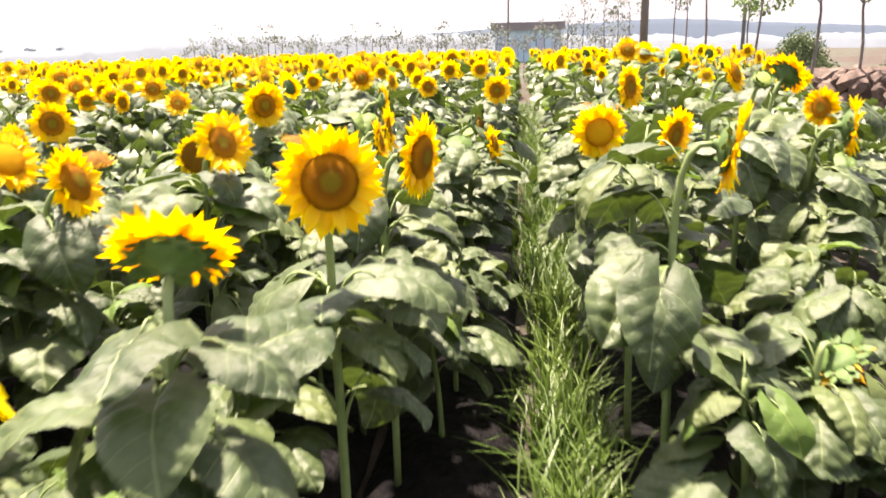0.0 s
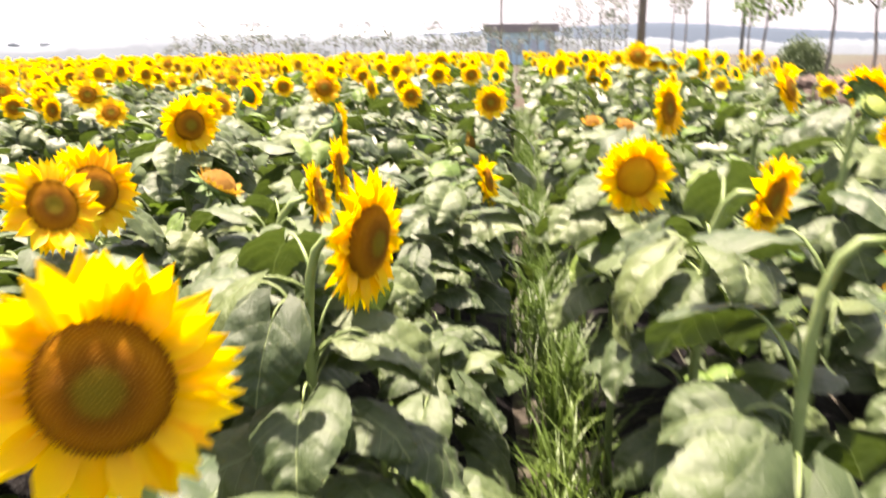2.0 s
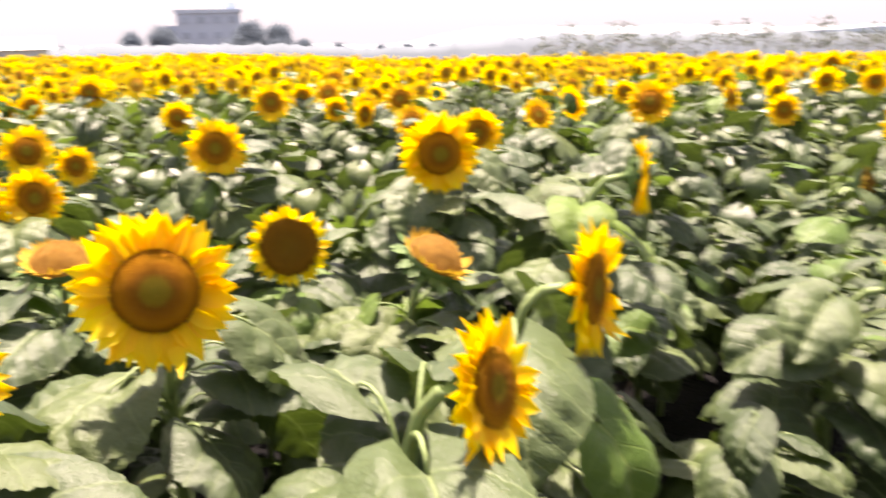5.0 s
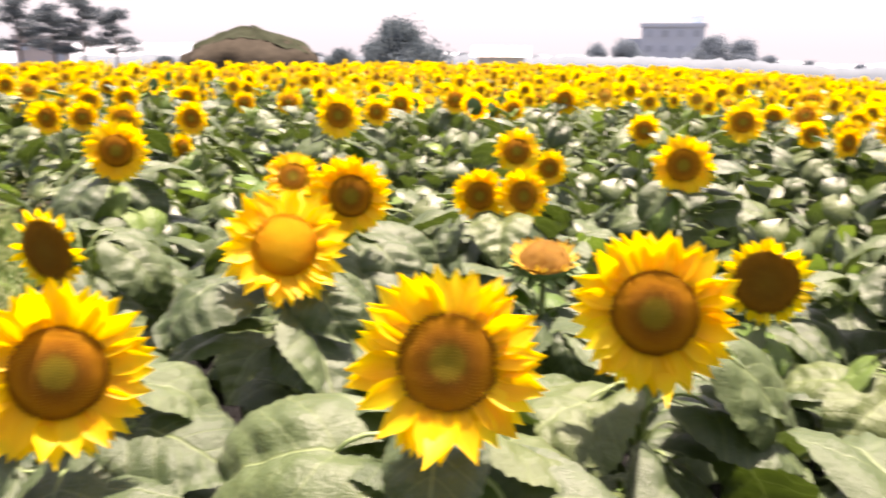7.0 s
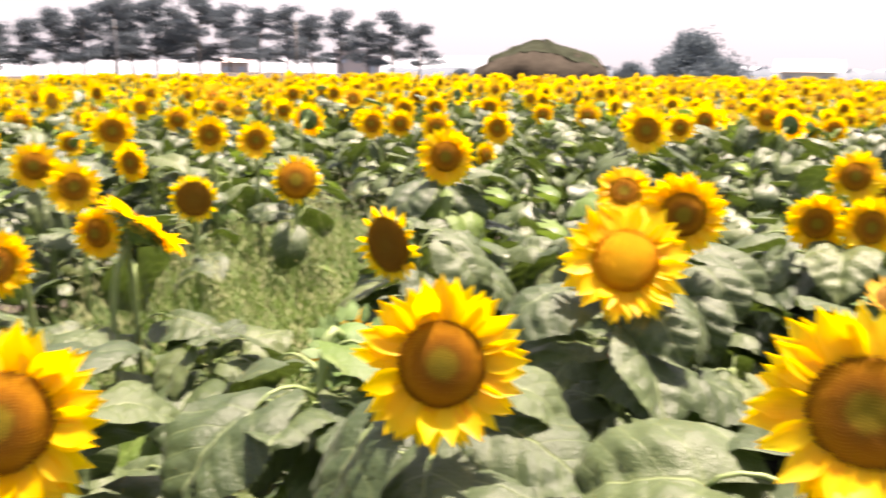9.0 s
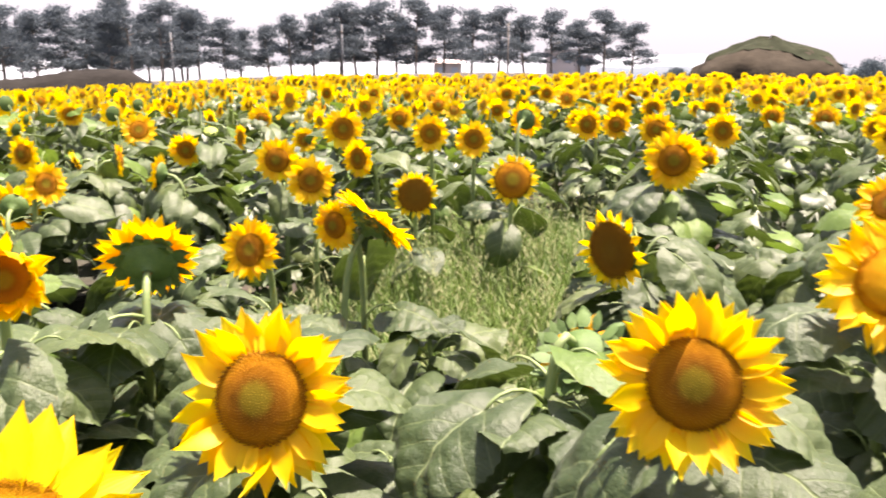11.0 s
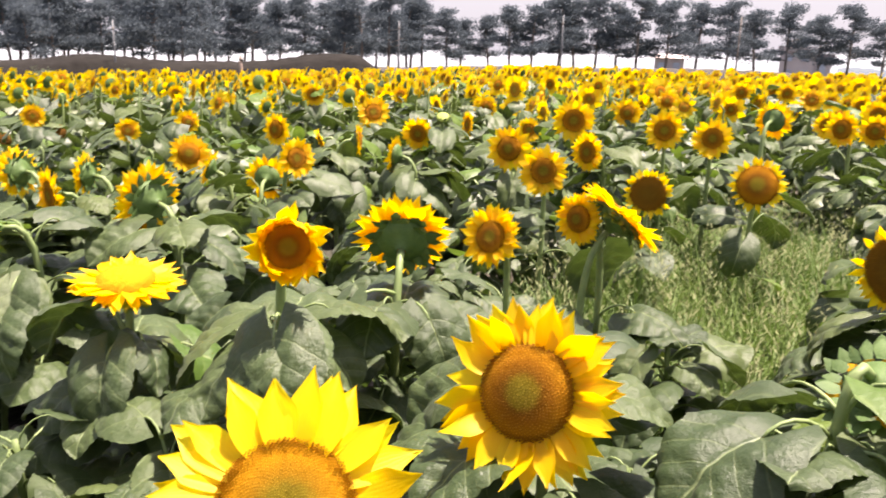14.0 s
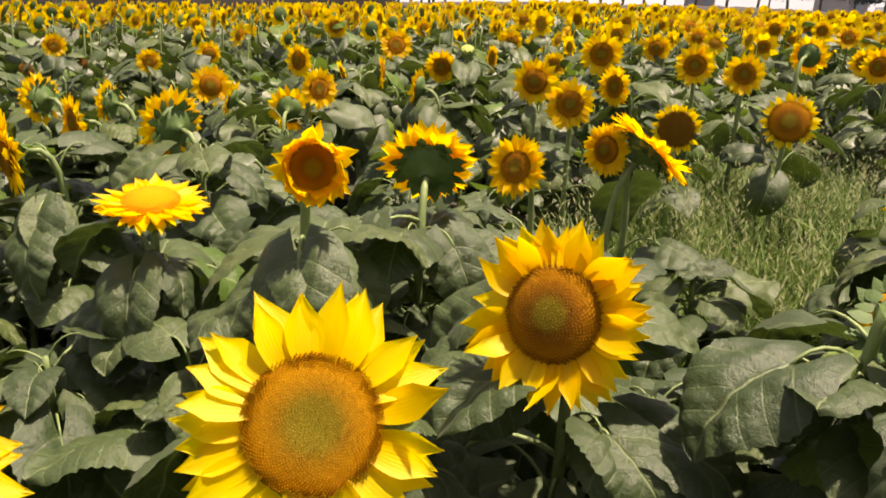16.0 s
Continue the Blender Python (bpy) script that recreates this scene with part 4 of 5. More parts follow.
# ---- the farther field: too many plants to count, one mesh ----
def far_plant(seed, leaf_n, nu, nv, petals, head, size):
    """A lighter plant for the distance, its head at the top facing +x."""
    rng = random.Random(seed)
    s = Soup()
    h = 1.10
    s.add(*tube([(0, 0, 0), (0, 0, h * 0.6), (-0.02, 0, h * (1 if head else 0.88)), (0.02, 0, h * (1.04 if head else 0.93))], [0.014, 0.012, 0.010, 0.009], 4), slot=1)
    turn = rng.uniform(0, 6)
    for k in range(leaf_n):
        f = 0.30 + (0.62 if head else 0.70) * (k + rng.random()) / leaf_n
        turn += 2.4 + rng.uniform(-0.5, 0.5)
        v, uv = blade_shape(rng, nu, nv)
        sc = size * rng.uniform(0.8, 1.25) * (1 - 0.4 * max(0, f - 0.6) / 0.4)
        m = Matrix.Translation((0, 0, f * h)) @ Matrix.Rotation(turn, 4, "Z") @ Matrix.Translation((0, 0.10, 0.06)) @ \
            Matrix.Rotation(radians(rng.uniform(-50, 0)), 4, "X") @ Matrix.Rotation(rng.uniform(-0.4, 0.4), 4, "Y")
        v = (v * sc) @ np.array(m.to_3x3()).T + np.array(m.translation)
        s.add(v, grid_faces(nu, nv), 5 if rng.random() < 0.10 else 0, uv)
    if head:
        r = rng.uniform(0.115, 0.155)
        up = radians(rng.uniform(-5, 30))
        m = Matrix.Translation((0.06, 0, h + 0.06)) @ Matrix.Rotation(math.pi / 2 - up, 4, "Y") @ Matrix.Diagonal((r, r, r, 1))
        m3, mt = np.array(m.to_3x3()).T, np.array(m.translation)
        sides = 9
        ring = [(0.46 * q * math.cos(2 * math.pi * a / sides), 0.46 * q * math.sin(2 * math.pi * a / sides), z)
                for q, z in ((1, 0.04), (0.5, 0.13)) for a in range(sides)] + [(0, 0, 0.10)]
        uvr = [(q, 0) for q in (1, 0.5) for a in range(sides)] + [(0, 0)]
        fc = [(a, (a + 1) % sides, sides + (a + 1) % sides, sides + a) for a in range(sides)]
        fc += [(sides + a, sides + (a + 1) % sides, 2 * sides) for a in range(sides)]
        s.add(np.array(ring) @ m3 + mt, fc, 3, uvr)
        backv = [(0.56 * math.cos(2 * math.pi * a / sides), 0.56 * math.sin(2 * math.pi * a / sides), 0.0) for a in range(sides)] + [(0, 0, -0.3)]
        s.add(np.array(backv) @ m3 + mt, [((a + 1) % sides, a, sides) for a in range(sides)], 4)
        for k in range(petals):
            v, uv = petal_shape(rng, 3 if nu > 4 else 2, 4 if nu > 4 else 3)
            v[:, 0] *= 1.25 if nu > 4 else 1.75
            pm = petal_place(rng, k, petals, 0, rng.uniform(0.50, 0.64))
            v = v @ np.array(pm.to_3x3()).T + np.array(pm.translation)
            s.add(v @ m3 + mt, grid_faces(3 if nu > 4 else 2, 4 if nu > 4 else 3), 2, uv)
    return s


FIELD_MATS = [LEAF, STEM, PETAL, DISC_RIPE, BRACT, YOUNG_LEAF]


def packed(s):
    """Triangles of a Soup, ready to be repeated."""
    v, uv = np.concatenate(s.v), np.concatenate(s.uv)
    tris, slots = [], []
    for fc, sl in zip(s.f, s.s):
        for k in range(1, len(fc) - 1):
            tris.append((fc[0], fc[k], fc[k + 1]))
            slots.append(sl)
    return v, uv, np.array(tris, np.int32), np.array(slots, np.int32)


def repeated(name, jobs, label):
    """One mesh from many placed copies: jobs of (packed, 3x3 turn, place)."""
    vs, us, ts, ss, n = [], [], [], [], 0
    for (v, uv, t, sl), m, p in jobs:
        vs.append(v @ m.T + p); us.append(uv); ts.append(t + n); ss.append(sl); n += len(v)
    v, uv, t, sl = np.concatenate(vs), np.concatenate(us), np.concatenate(ts), np.concatenate(ss)
    me = bpy.data.meshes.new(name)
    me.vertices.add(len(v)); me.vertices.foreach_set("co", v.astype(np.float32).ravel())
    me.loops.add(t.size); me.loops.foreach_set("vertex_index", t.ravel())
    me.polygons.add(len(t))
    me.polygons.foreach_set("loop_start", np.arange(0, t.size, 3, dtype=np.int32))
    me.polygons.foreach_set("material_index", sl)
    me.polygons.foreach_set("use_smooth", np.ones(len(t), bool))
    layer = me.uv_layers.new(name="UVMap")
    layer.data.foreach_set("uv", uv.astype(np.float32)[t.ravel()].ravel())
    for mt in FIELD_MATS:
        me.materials.append(mt)
    me.update(); me.validate()
    return tagged(new(name, me), label, "sunflower field", "", "stuff")


def turn_z(a, s=1.0, sz=None):
    c, sn = math.cos(a) * s, math.sin(a) * s
    return np.array([[c, -sn, 0], [sn, c, 0], [0, 0, s if sz is None else sz]])


mid_bloom = [packed(far_plant(600 + k, 14, 5, 6, 17, True, 0.21)) for k in range(8)]
mid_leafy = [packed(far_plant(620 + k, 15, 5, 6, 0, False, 0.21)) for k in range(5)]
low_bloom = [packed(far_plant(640 + k, 9, 3, 4, 13, True, 0.26)) for k in range(8)]
low_leafy = [packed(far_plant(660 + k, 10, 3, 4, 0, False, 0.26)) for k in range(4)]
rng = random.Random(11)
jobs = []
for x, y, far in rest:
    yaw_plan = math.degrees(math.atan2(-x, y - 2))
    known = far < 8.5 and -32 < yaw_plan < 160
    bloom = rng.random() < (0.0 if known else 0.45 if far < 11 else 0.72 if yaw_plan < 28 else 0.9)
    pool = (mid_bloom if bloom else mid_leafy) if far < 9 else (low_bloom if bloom else low_leafy)
    # most heads look east to south-east, some stray
    face = radians(-35 + rng.gauss(0, 36) if rng.random() < 0.93 else rng.uniform(0, 360))
    tall = rng.uniform(0.86, 1.10) if bloom else rng.uniform(0.66, 0.86)
    jobs.append((rng.choice(pool), turn_z(face, rng.uniform(0.92, 1.08), tall), np.array([x, y, ground_z(x, y)])))
repeated("sunflower_field", jobs, "wide field of blooming yellow sunflowers with broad green leaves")


def blade(rng, tall, wide):
    """A bent grass blade of four short faces."""
    w, bend = rng.uniform(*wide), rng.uniform(0.15, 0.95)
    pts = []
    for f in (0, 0.3, 0.6, 0.85, 1.0):
        half = w * (1 - f ** 2) + 0.0006
        y, z = bend * tall * f * f, tall * (f - 0.45 * bend * f * f)
        pts += [(-half, y, z), (half, y, z)]
    return np.array(pts), [(0, 1, 3, 2), (2, 3, 5, 4), (4, 5, 7, 6), (6, 7, 9, 8)]


def seed_head(rng, tall):
    """A thin stalk that carries an open tuft of seeds."""
    lean = rng.uniform(0.0, 0.3) * tall
    w = 0.0014
    v = [(-w, 0, 0), (w, 0, 0), (w, lean * 0.4, tall * 0.6), (-w, lean * 0.4, tall * 0.6), (0, lean, tall)]
    fc = [(0, 1, 2, 3), (3, 2, 4)]
    for k in range(11):
        f = 0.62 + 0.38 * k / 10
        a, r = rng.uniform(0, 6.28), 0.05 * (1.25 - f)
        c = Vector((0, lean * f * f, tall * f))
        d = Vector((math.cos(a), math.sin(a), 0.7)) * r * 2
        side = Vector((-math.sin(a), math.cos(a), 0)) * 0.0035
        i = len(v)
        v += [tuple(c), tuple(c + d * 0.5 + side), tuple(c + d), tuple(c + d * 0.5 - side)]
        fc.append((i, i + 1, i + 2, i + 3))
    return np.array(v), fc


def grass(name, spots, label, tall, mat, wide, seeds=0.0, seed_mat=None):
    rng = random.Random(31)
    s = Soup()
    for x, y in spots:
        for _ in range(rng.randint(3, 7)):
            h = rng.uniform(*tall)
            head = rng.random() < seeds
            v, fc = seed_head(rng, h * 1.15) if head else blade(rng, h, wide)
            a = rng.uniform(0, 6.28)
            s.add(v @ turn_z(a).T + np.array([x + rng.uniform(-0.06, 0.06), y + rng.uniform(-0.06, 0.06), ground_z(x, y) - 0.01]), fc, 1 if head else 0)
    tagged(new(name, s.mesh(name, [mat, seed_mat or mat])), label, "grass", "", "stuff")


rng = random.Random(41)
spots = []
for _ in range(1150):
    y = 0.2 + 17 * rng.random() ** 1.5
    spots.append((path_x(y) + rng.gauss(0.02, 0.075), y))
grass("path_grass", spots, "tall green grass growing in the path between rows", (0.12, 0.46), GRASS, (0.0035, 0.008))
spots = []
while len(spots) < 3000:
    x, y = rng.uniform(-6.8, -2.4), rng.uniform(0.3, 2.4)
    if in_weeds(x, y):
        spots.append((x, y))
grass("weed_grass", spots, "patch of tall wild grass among the sunflowers", (0.26, 0.78), WEED, (0.003, 0.0075), 0.05, SEEDS)


# ---- surroundings ----
def at(yaw, far, z=0.0):
    """A place z over the ground from a compass yaw (degrees west of north) and distance, seen from the path."""
    x, y = -0.3 - math.sin(radians(yaw)) * far, 1.5 + math.cos(radians(yaw)) * far
    return Vector((x, y, ground_z(x, y) + z))


def clump(rng, n, spread, size, flat=0.6):
    """Many small leaf faces scattered in a cloud."""
    v, fc = [], []
    for k in range(n):
        c = Vector((rng.gauss(0, 1), rng.gauss(0, 1), rng.gauss(0, flat)))
        c = c.normalized() * min(c.length, 1.6) * spread
        t = Euler((rng.uniform(0, 6), rng.uniform(0, 6), rng.uniform(0, 6))).to_matrix()
        w = size * rng.uniform(0.6, 1.4)
        i = len(v)
        v += [c + t @ Vector(p) for p in ((-w, -w * 0.5, 0), (w, -w * 0.5, 0), (w * 0.6, w * 0.5, w * 0.3), (-w * 0.6, w * 0.5, w * 0.2))]
        fc.append((i, i + 1, i + 2, i + 3))
    return [tuple(p) for p in v], fc


def pine_meshes(seed, tall):
    """Trunk with limbs, and a wind-shaped crown of needle clumps."""
    rng = random.Random(seed)
    lean = Vector((rng.uniform(-0.5, 0.5), rng.uniform(-0.3, 0.3), 0))
    tall *= rng.uniform(0.95, 1.1)
    pts = [Vector((0, 0, 0)) + lean * f * f + Vector((0.10 * math.sin(f * 5 + seed), 0, tall * f)) for f in (0, 0.2, 0.4, 0.6, 0.8, 0.97)]
    wood, crown = Soup(), Soup()
    wood.add(*tube(pts, [0.12, 0.11, 0.10, 0.085, 0.06, 0.03], 6))
    for k in range(15):
        f = 0.29 + 0.68 * (k / 14)
        i = f * 5
        p = pts[int(i)].lerp(pts[min(5, int(i) + 1)], i - int(i))
        a = rng.uniform(0, 6.28)
        reach = tall * (0.31 - 0.22 * (f - 0.29) / 0.68) * rng.uniform(0.65, 1.2)
        tip = p + Vector((math.cos(a) * reach, math.sin(a) * reach, reach * rng.uniform(0.05, 0.35)))
        crown.add(*tube([p, p.lerp(tip, 0.5) + Vector((0, 0, 0.08)), tip], [0.05, 0.035, 0.015], 4), slot=1)
        for q in (0.5, 0.8, 1.05):
            v, fc = clump(rng, 140, 0.48 * rng.uniform(0.55, 1.4), 0.068, 0.32)
            c = p.lerp(tip, q)
            crown.add([(a0 + c.x, b0 + c.y, c0 + c.z) for a0, b0, c0 in v], fc)
    for k in range(3):
        v, fc = clump(rng, 110, 0.34, 0.06, 0.7)
        crown.add([(a0 + pts[5].x, b0 + pts[5].y, c0 + pts[5].z - 0.3 * k) for a0, b0, c0 in v], fc)
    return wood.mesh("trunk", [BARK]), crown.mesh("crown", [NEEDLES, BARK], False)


def tree(name, meshes, place, scale, yaw, label, category, group=""):
    root = tagged(new(name), label, category, group)
    root.matrix_basis = Matrix.Translation(place) @ Matrix.Rotation(yaw, 4, "Z") @ Matrix.Diagonal((scale, scale, scale, 1))
    part("trunk", meshes[0], root)
    part("crown", meshes[1], root)
    return root


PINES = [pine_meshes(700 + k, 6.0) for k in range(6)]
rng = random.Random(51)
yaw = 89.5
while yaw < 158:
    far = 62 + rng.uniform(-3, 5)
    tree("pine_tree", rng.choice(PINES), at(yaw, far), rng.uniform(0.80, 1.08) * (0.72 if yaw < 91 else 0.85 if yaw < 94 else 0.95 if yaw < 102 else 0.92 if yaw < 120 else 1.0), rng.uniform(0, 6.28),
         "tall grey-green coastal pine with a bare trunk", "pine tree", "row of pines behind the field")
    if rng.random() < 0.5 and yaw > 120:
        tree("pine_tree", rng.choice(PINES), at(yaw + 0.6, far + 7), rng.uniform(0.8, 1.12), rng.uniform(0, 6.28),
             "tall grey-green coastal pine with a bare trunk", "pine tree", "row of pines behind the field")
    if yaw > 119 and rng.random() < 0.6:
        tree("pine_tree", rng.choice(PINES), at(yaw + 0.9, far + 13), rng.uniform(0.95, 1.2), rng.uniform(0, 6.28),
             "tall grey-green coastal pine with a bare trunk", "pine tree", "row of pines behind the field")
    yaw += rng.uniform(1.0, 2.0) if yaw > 96 else rng.uniform(1.3, 2.0)


def bank(name, yaw0, yaw1, far, tall, mat, label, category):
    """A long low uneven earth bank along an arc."""
    n = 110
    verts = []
    for k in range(n):
        a = yaw0 + (yaw1 - yaw0) * k / (n - 1)
        h = tall * (0.75 + 0.16 * noise.noise((k * 0.06, far * 0.1, 1.7))) * min(1, k / 12, (n - 1 - k) / 12)
        for d, z in ((-2.0, -0.1), (-1.5, 0.75 * h), (0.0, h), (1.2, 0.8 * h), (2.6, -0.1)):
            verts.append(at(a, far + d, z + 0.10 * noise.noise((k * 0.8, d, 3))))
    ob = new(name, Soup().add(verts, grid_faces(5, n)).mesh(name, [mat]))
    tagged(ob, label, category, "", "structure")


bank("earth_bank", 88, 150, 52, 1.2, DRY_GRASS, "low weedy earth bank at the field edge", "bank")
bank("dark_bank", 120.5, 152, 45, 2.2, BANK_EARTH, "long low dark covered bank before the pines", "bank")


def broad_tree(seed, tall, wide, mat):
    """Round-headed tree of many leaf clumps on a forked trunk."""
    rng = random.Random(seed)
    wood, crown = Soup(), Soup()
    wood.add(*tube([(0, 0, 0), (0.05, 0, tall * 0.25), (0, 0.05, tall * 0.5)], [0.22, 0.17, 0.12], 7))
    for k in range(56):
        a, f = rng.uniform(0, 6.28), rng.uniform(0.08, 1.0)
        reach = wide * 0.5 * (1.06 - 0.92 * f ** 1.3) * rng.uniform(0.40, 1.05) * (1 + 0.28 * math.sin(a * 2 + seed))
        tip = Vector((math.cos(a) * reach, math.sin(a) * reach, tall * f * 0.95))
        start = Vector((0, 0, tall * min(0.5, f * 0.5)))
        crown.add(*tube([start, start.lerp(tip, 0.6), tip], [0.07, 0.05, 0.02], 4), slot=1)
        for q in (0.75, 1.0):
            v, fc = clump(rng, 210, wide * 0.085 * rng.uniform(0.6, 1.4), wide * 0.011, 0.6)
            c = start.lerp(tip, q)
            crown.add([(a0 + c.x, b0 + c.y, c0 + c.z) for a0, b0, c0 in v], fc)
    return wood.mesh("trunk", [BARK]), crown.mesh("crown", [mat, BARK], False)


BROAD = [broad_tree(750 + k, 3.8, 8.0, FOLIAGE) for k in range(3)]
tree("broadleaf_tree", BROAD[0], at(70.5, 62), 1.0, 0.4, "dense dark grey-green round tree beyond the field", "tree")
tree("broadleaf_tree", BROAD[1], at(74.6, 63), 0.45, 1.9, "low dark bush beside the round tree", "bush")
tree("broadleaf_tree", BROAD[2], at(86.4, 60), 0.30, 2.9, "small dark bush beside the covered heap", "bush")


def mound():
    """A dome-shaped heap of stalks with a green cover over its top."""
    root = tagged(new("covered_heap"), "round heap of brown stalks under a green net", "heap")
    root.location = at(80.7, 58)
    rings, sides = 12, 44
    for nm, mat, lo, hi, grow in (("heap_body", THATCH, 0.0, 1.0, 1.0), ("cover_net", NET, 0.40, 1.0, 1.008)):
        verts = []
        for j in range(rings):
            for a in range(sides):
                an = 2 * math.pi * a / sides
                low = lo and lo + 0.16 * noise.noise((math.cos(an) * 1.6, math.sin(an) * 1.6, 4.0)) + 0.12 * math.sin(an + 2.2) + 0.14 * noise.noise((math.cos(an) * 7, math.sin(an) * 7, 1.0))
                f = low + (hi - low) * j / (rings - 1)
                r = 5.0 * max(0.0, math.cos(f * math.pi / 2)) ** 1.15 * grow + 0.02
                q = Vector((math.cos(an), math.sin(an), f * 1.3))
                k = 1 + 0.14 * noise.noise(q * 2.0) + 0.08 * noise.noise(q * 6.0)
                verts.append((r * k * math.cos(an), r * k * math.sin(an), 3.1 * grow * math.sin(f * math.pi / 2) * (0.4 + 0.6 * k) - 0.05))
        faces = [(j * sides + a, j * sides + (a + 1) % sides, (j + 1) * sides + (a + 1) % sides, (j + 1) * sides + a)
                 for j in range(rings - 1) for a in range(sides)]
        faces.append(tuple((rings - 1) * sides + a for a in range(sides)))
        part(nm, Soup().add(verts, faces).mesh(nm, [mat]), root)


mound()


def box(w, d, h, z0=0.0, cx=0.0, cy=0.0):
    v = [(cx + sx * w / 2, cy + sy * d / 2, z0 + sz * h) for sz in (0, 1) for sx, sy in ((-1, -1), (1, -1), (1, 1), (-1, 1))]
    return v, [(3, 2, 1, 0), (4, 5, 6, 7), (0, 1, 5, 4), (1, 2, 6, 5), (2, 3, 7, 6), (3, 0, 4, 7)]


def building(name, yaw, far, w, d, h, wall, roof, pitch, cols, rows, label):
    """A plain block with a roof and rows of windows on the side towards the field."""
    root = tagged(new(name), label, "building")
    root.matrix_basis = Matrix.Translation(at(yaw, far)) @ Matrix.Rotation(radians(yaw), 4, "Z")
    part("wall", Soup().add(*box(w, d, h)).mesh("wall", [wall], False), root)
    if pitch:
        e = 0.5
        v = [(-w / 2 - e, -d / 2 - e, h), (w / 2 + e, -d / 2 - e, h), (w / 2 + e, d / 2 + e, h), (-w / 2 - e, d / 2 + e, h),
             (-w / 2 - e, 0, h + pitch), (w / 2 + e, 0, h + pitch)]
        fc = [(0, 1, 5, 4), (2, 3, 4, 5), (1, 2, 5), (3, 0, 4), (3, 2, 1, 0)]
        part("roof", Soup().add(v, fc).mesh("roof", [roof], False), root)
    else:
        part("roof", Soup().add(*box(w + 0.5, d + 0.5, 0.5, h)).mesh("roof", [roof], False), root)
    pane = Soup().add(*box(w / cols * 0.45, 0.12, h / rows * 0.42)).mesh("window", [HAZED_GLASS], False)
    for i in range(cols):
        for j in range(rows):
            part("window", pane, root, Matrix.Translation(((i + 0.5) * w / cols - w / 2, -d / 2 - 0.05, (j + 0.35) * h / rows)))


building("apartment_block", 51.9, 130, 9.0, 9.0, 6.6, CONCRETE, CONCRETE, 0, 4, 3, "hazy grey apartment block far beyond the field")
block = bpy.data.objects["apartment_block"]
part("stair_tower", Soup().add(*box(1.6, 2.0, 1.3, 6.9, 3.4, 0.0)).mesh("stair_tower", [CONCRETE], False), block)
part("side_wing", Soup().add(*box(2.2, 7.0, 4.9, 0.0, -5.5, 0.4)).mesh("side_wing", [CONCRETE], False), block)
building("farm_house", 63.4, 70, 3.9, 4.0, 1.45, PLASTER, ROOF_RED, 0.95, 3, 1, "low farmhouse with a red roof, both paled by haze colour")
building("blue_shed", 4.5, 52, 4.2, 3.6, 1.95, BLUE_WALL, DARK_ROOF, 0, 5, 1, "low shed with light blue walls and dark flat roof")
building("pink_house", 94.5, 92, 3.2, 4.0, 3.0, PINK_PLASTER, PINK_PLASTER, 0, 2, 2, "small pinkish block house behind the pines")
building("house_annex", 93.0, 92, 1.8, 3.0, 2.3, PINK_PLASTER, DARK_ROOF, 0, 1, 1, "low pinkish annex beside the block house")
building("barn", 102.5, 90, 3.0, 4.0, 2.0, PINK_PLASTER, ROOF_RED, 0.4, 2, 1, "low tan barn under the pines")


def ridge(name, tops, far, mat, seed, rough, label):
    """A far wooded ridge along an arc, its skyline through (yaw, degrees over the horizon)."""
    n = 420
    yaws, rise = [p[0] for p in tops], [p[1] for p in tops]
    verts = []
    for k in range(n):
        yaw = yaws[0] + (yaws[-1] - yaws[0]) * k / (n - 1)
        up = float(np.interp(yaw, yaws, rise)) + rough * (noise.noise((yaw * 0.35, seed, 0)) + 0.8 * noise.noise((yaw * 1.9, seed, 2)))
        h = 1.65 + far * math.tan(radians(up))
        for d, z in ((-0.10 * far, -6), (-0.05 * far, 0.6 * h - 0.4), (0, h), (0.3 * far, -12)):
            p = at(yaw, far + d)
            verts.append((p.x, p.y, z))
    ob = new(name, Soup().add(verts, grid_faces(4, n)).mesh(name, [mat]))
    tagged(ob, label, "hills", "", "structure")


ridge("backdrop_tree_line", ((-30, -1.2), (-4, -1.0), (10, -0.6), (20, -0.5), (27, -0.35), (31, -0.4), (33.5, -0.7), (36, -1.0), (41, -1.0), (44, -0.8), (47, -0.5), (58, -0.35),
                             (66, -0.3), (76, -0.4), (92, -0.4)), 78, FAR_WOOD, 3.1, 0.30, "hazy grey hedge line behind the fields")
# Pale hill at the north end; the rest is an added haze-coloured band.
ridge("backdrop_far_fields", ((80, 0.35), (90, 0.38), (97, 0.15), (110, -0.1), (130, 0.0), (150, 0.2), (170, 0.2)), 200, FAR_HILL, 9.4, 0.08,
      "pale hill and added haze band behind the pines")
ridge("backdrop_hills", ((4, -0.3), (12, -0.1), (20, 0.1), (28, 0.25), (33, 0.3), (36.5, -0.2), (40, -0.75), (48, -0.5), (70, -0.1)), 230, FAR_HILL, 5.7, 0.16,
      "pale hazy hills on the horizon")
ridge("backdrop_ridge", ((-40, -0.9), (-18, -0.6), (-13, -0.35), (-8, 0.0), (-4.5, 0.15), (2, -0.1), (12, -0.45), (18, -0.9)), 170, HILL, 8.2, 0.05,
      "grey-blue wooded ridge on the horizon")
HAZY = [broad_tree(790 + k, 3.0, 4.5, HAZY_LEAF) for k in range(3)]
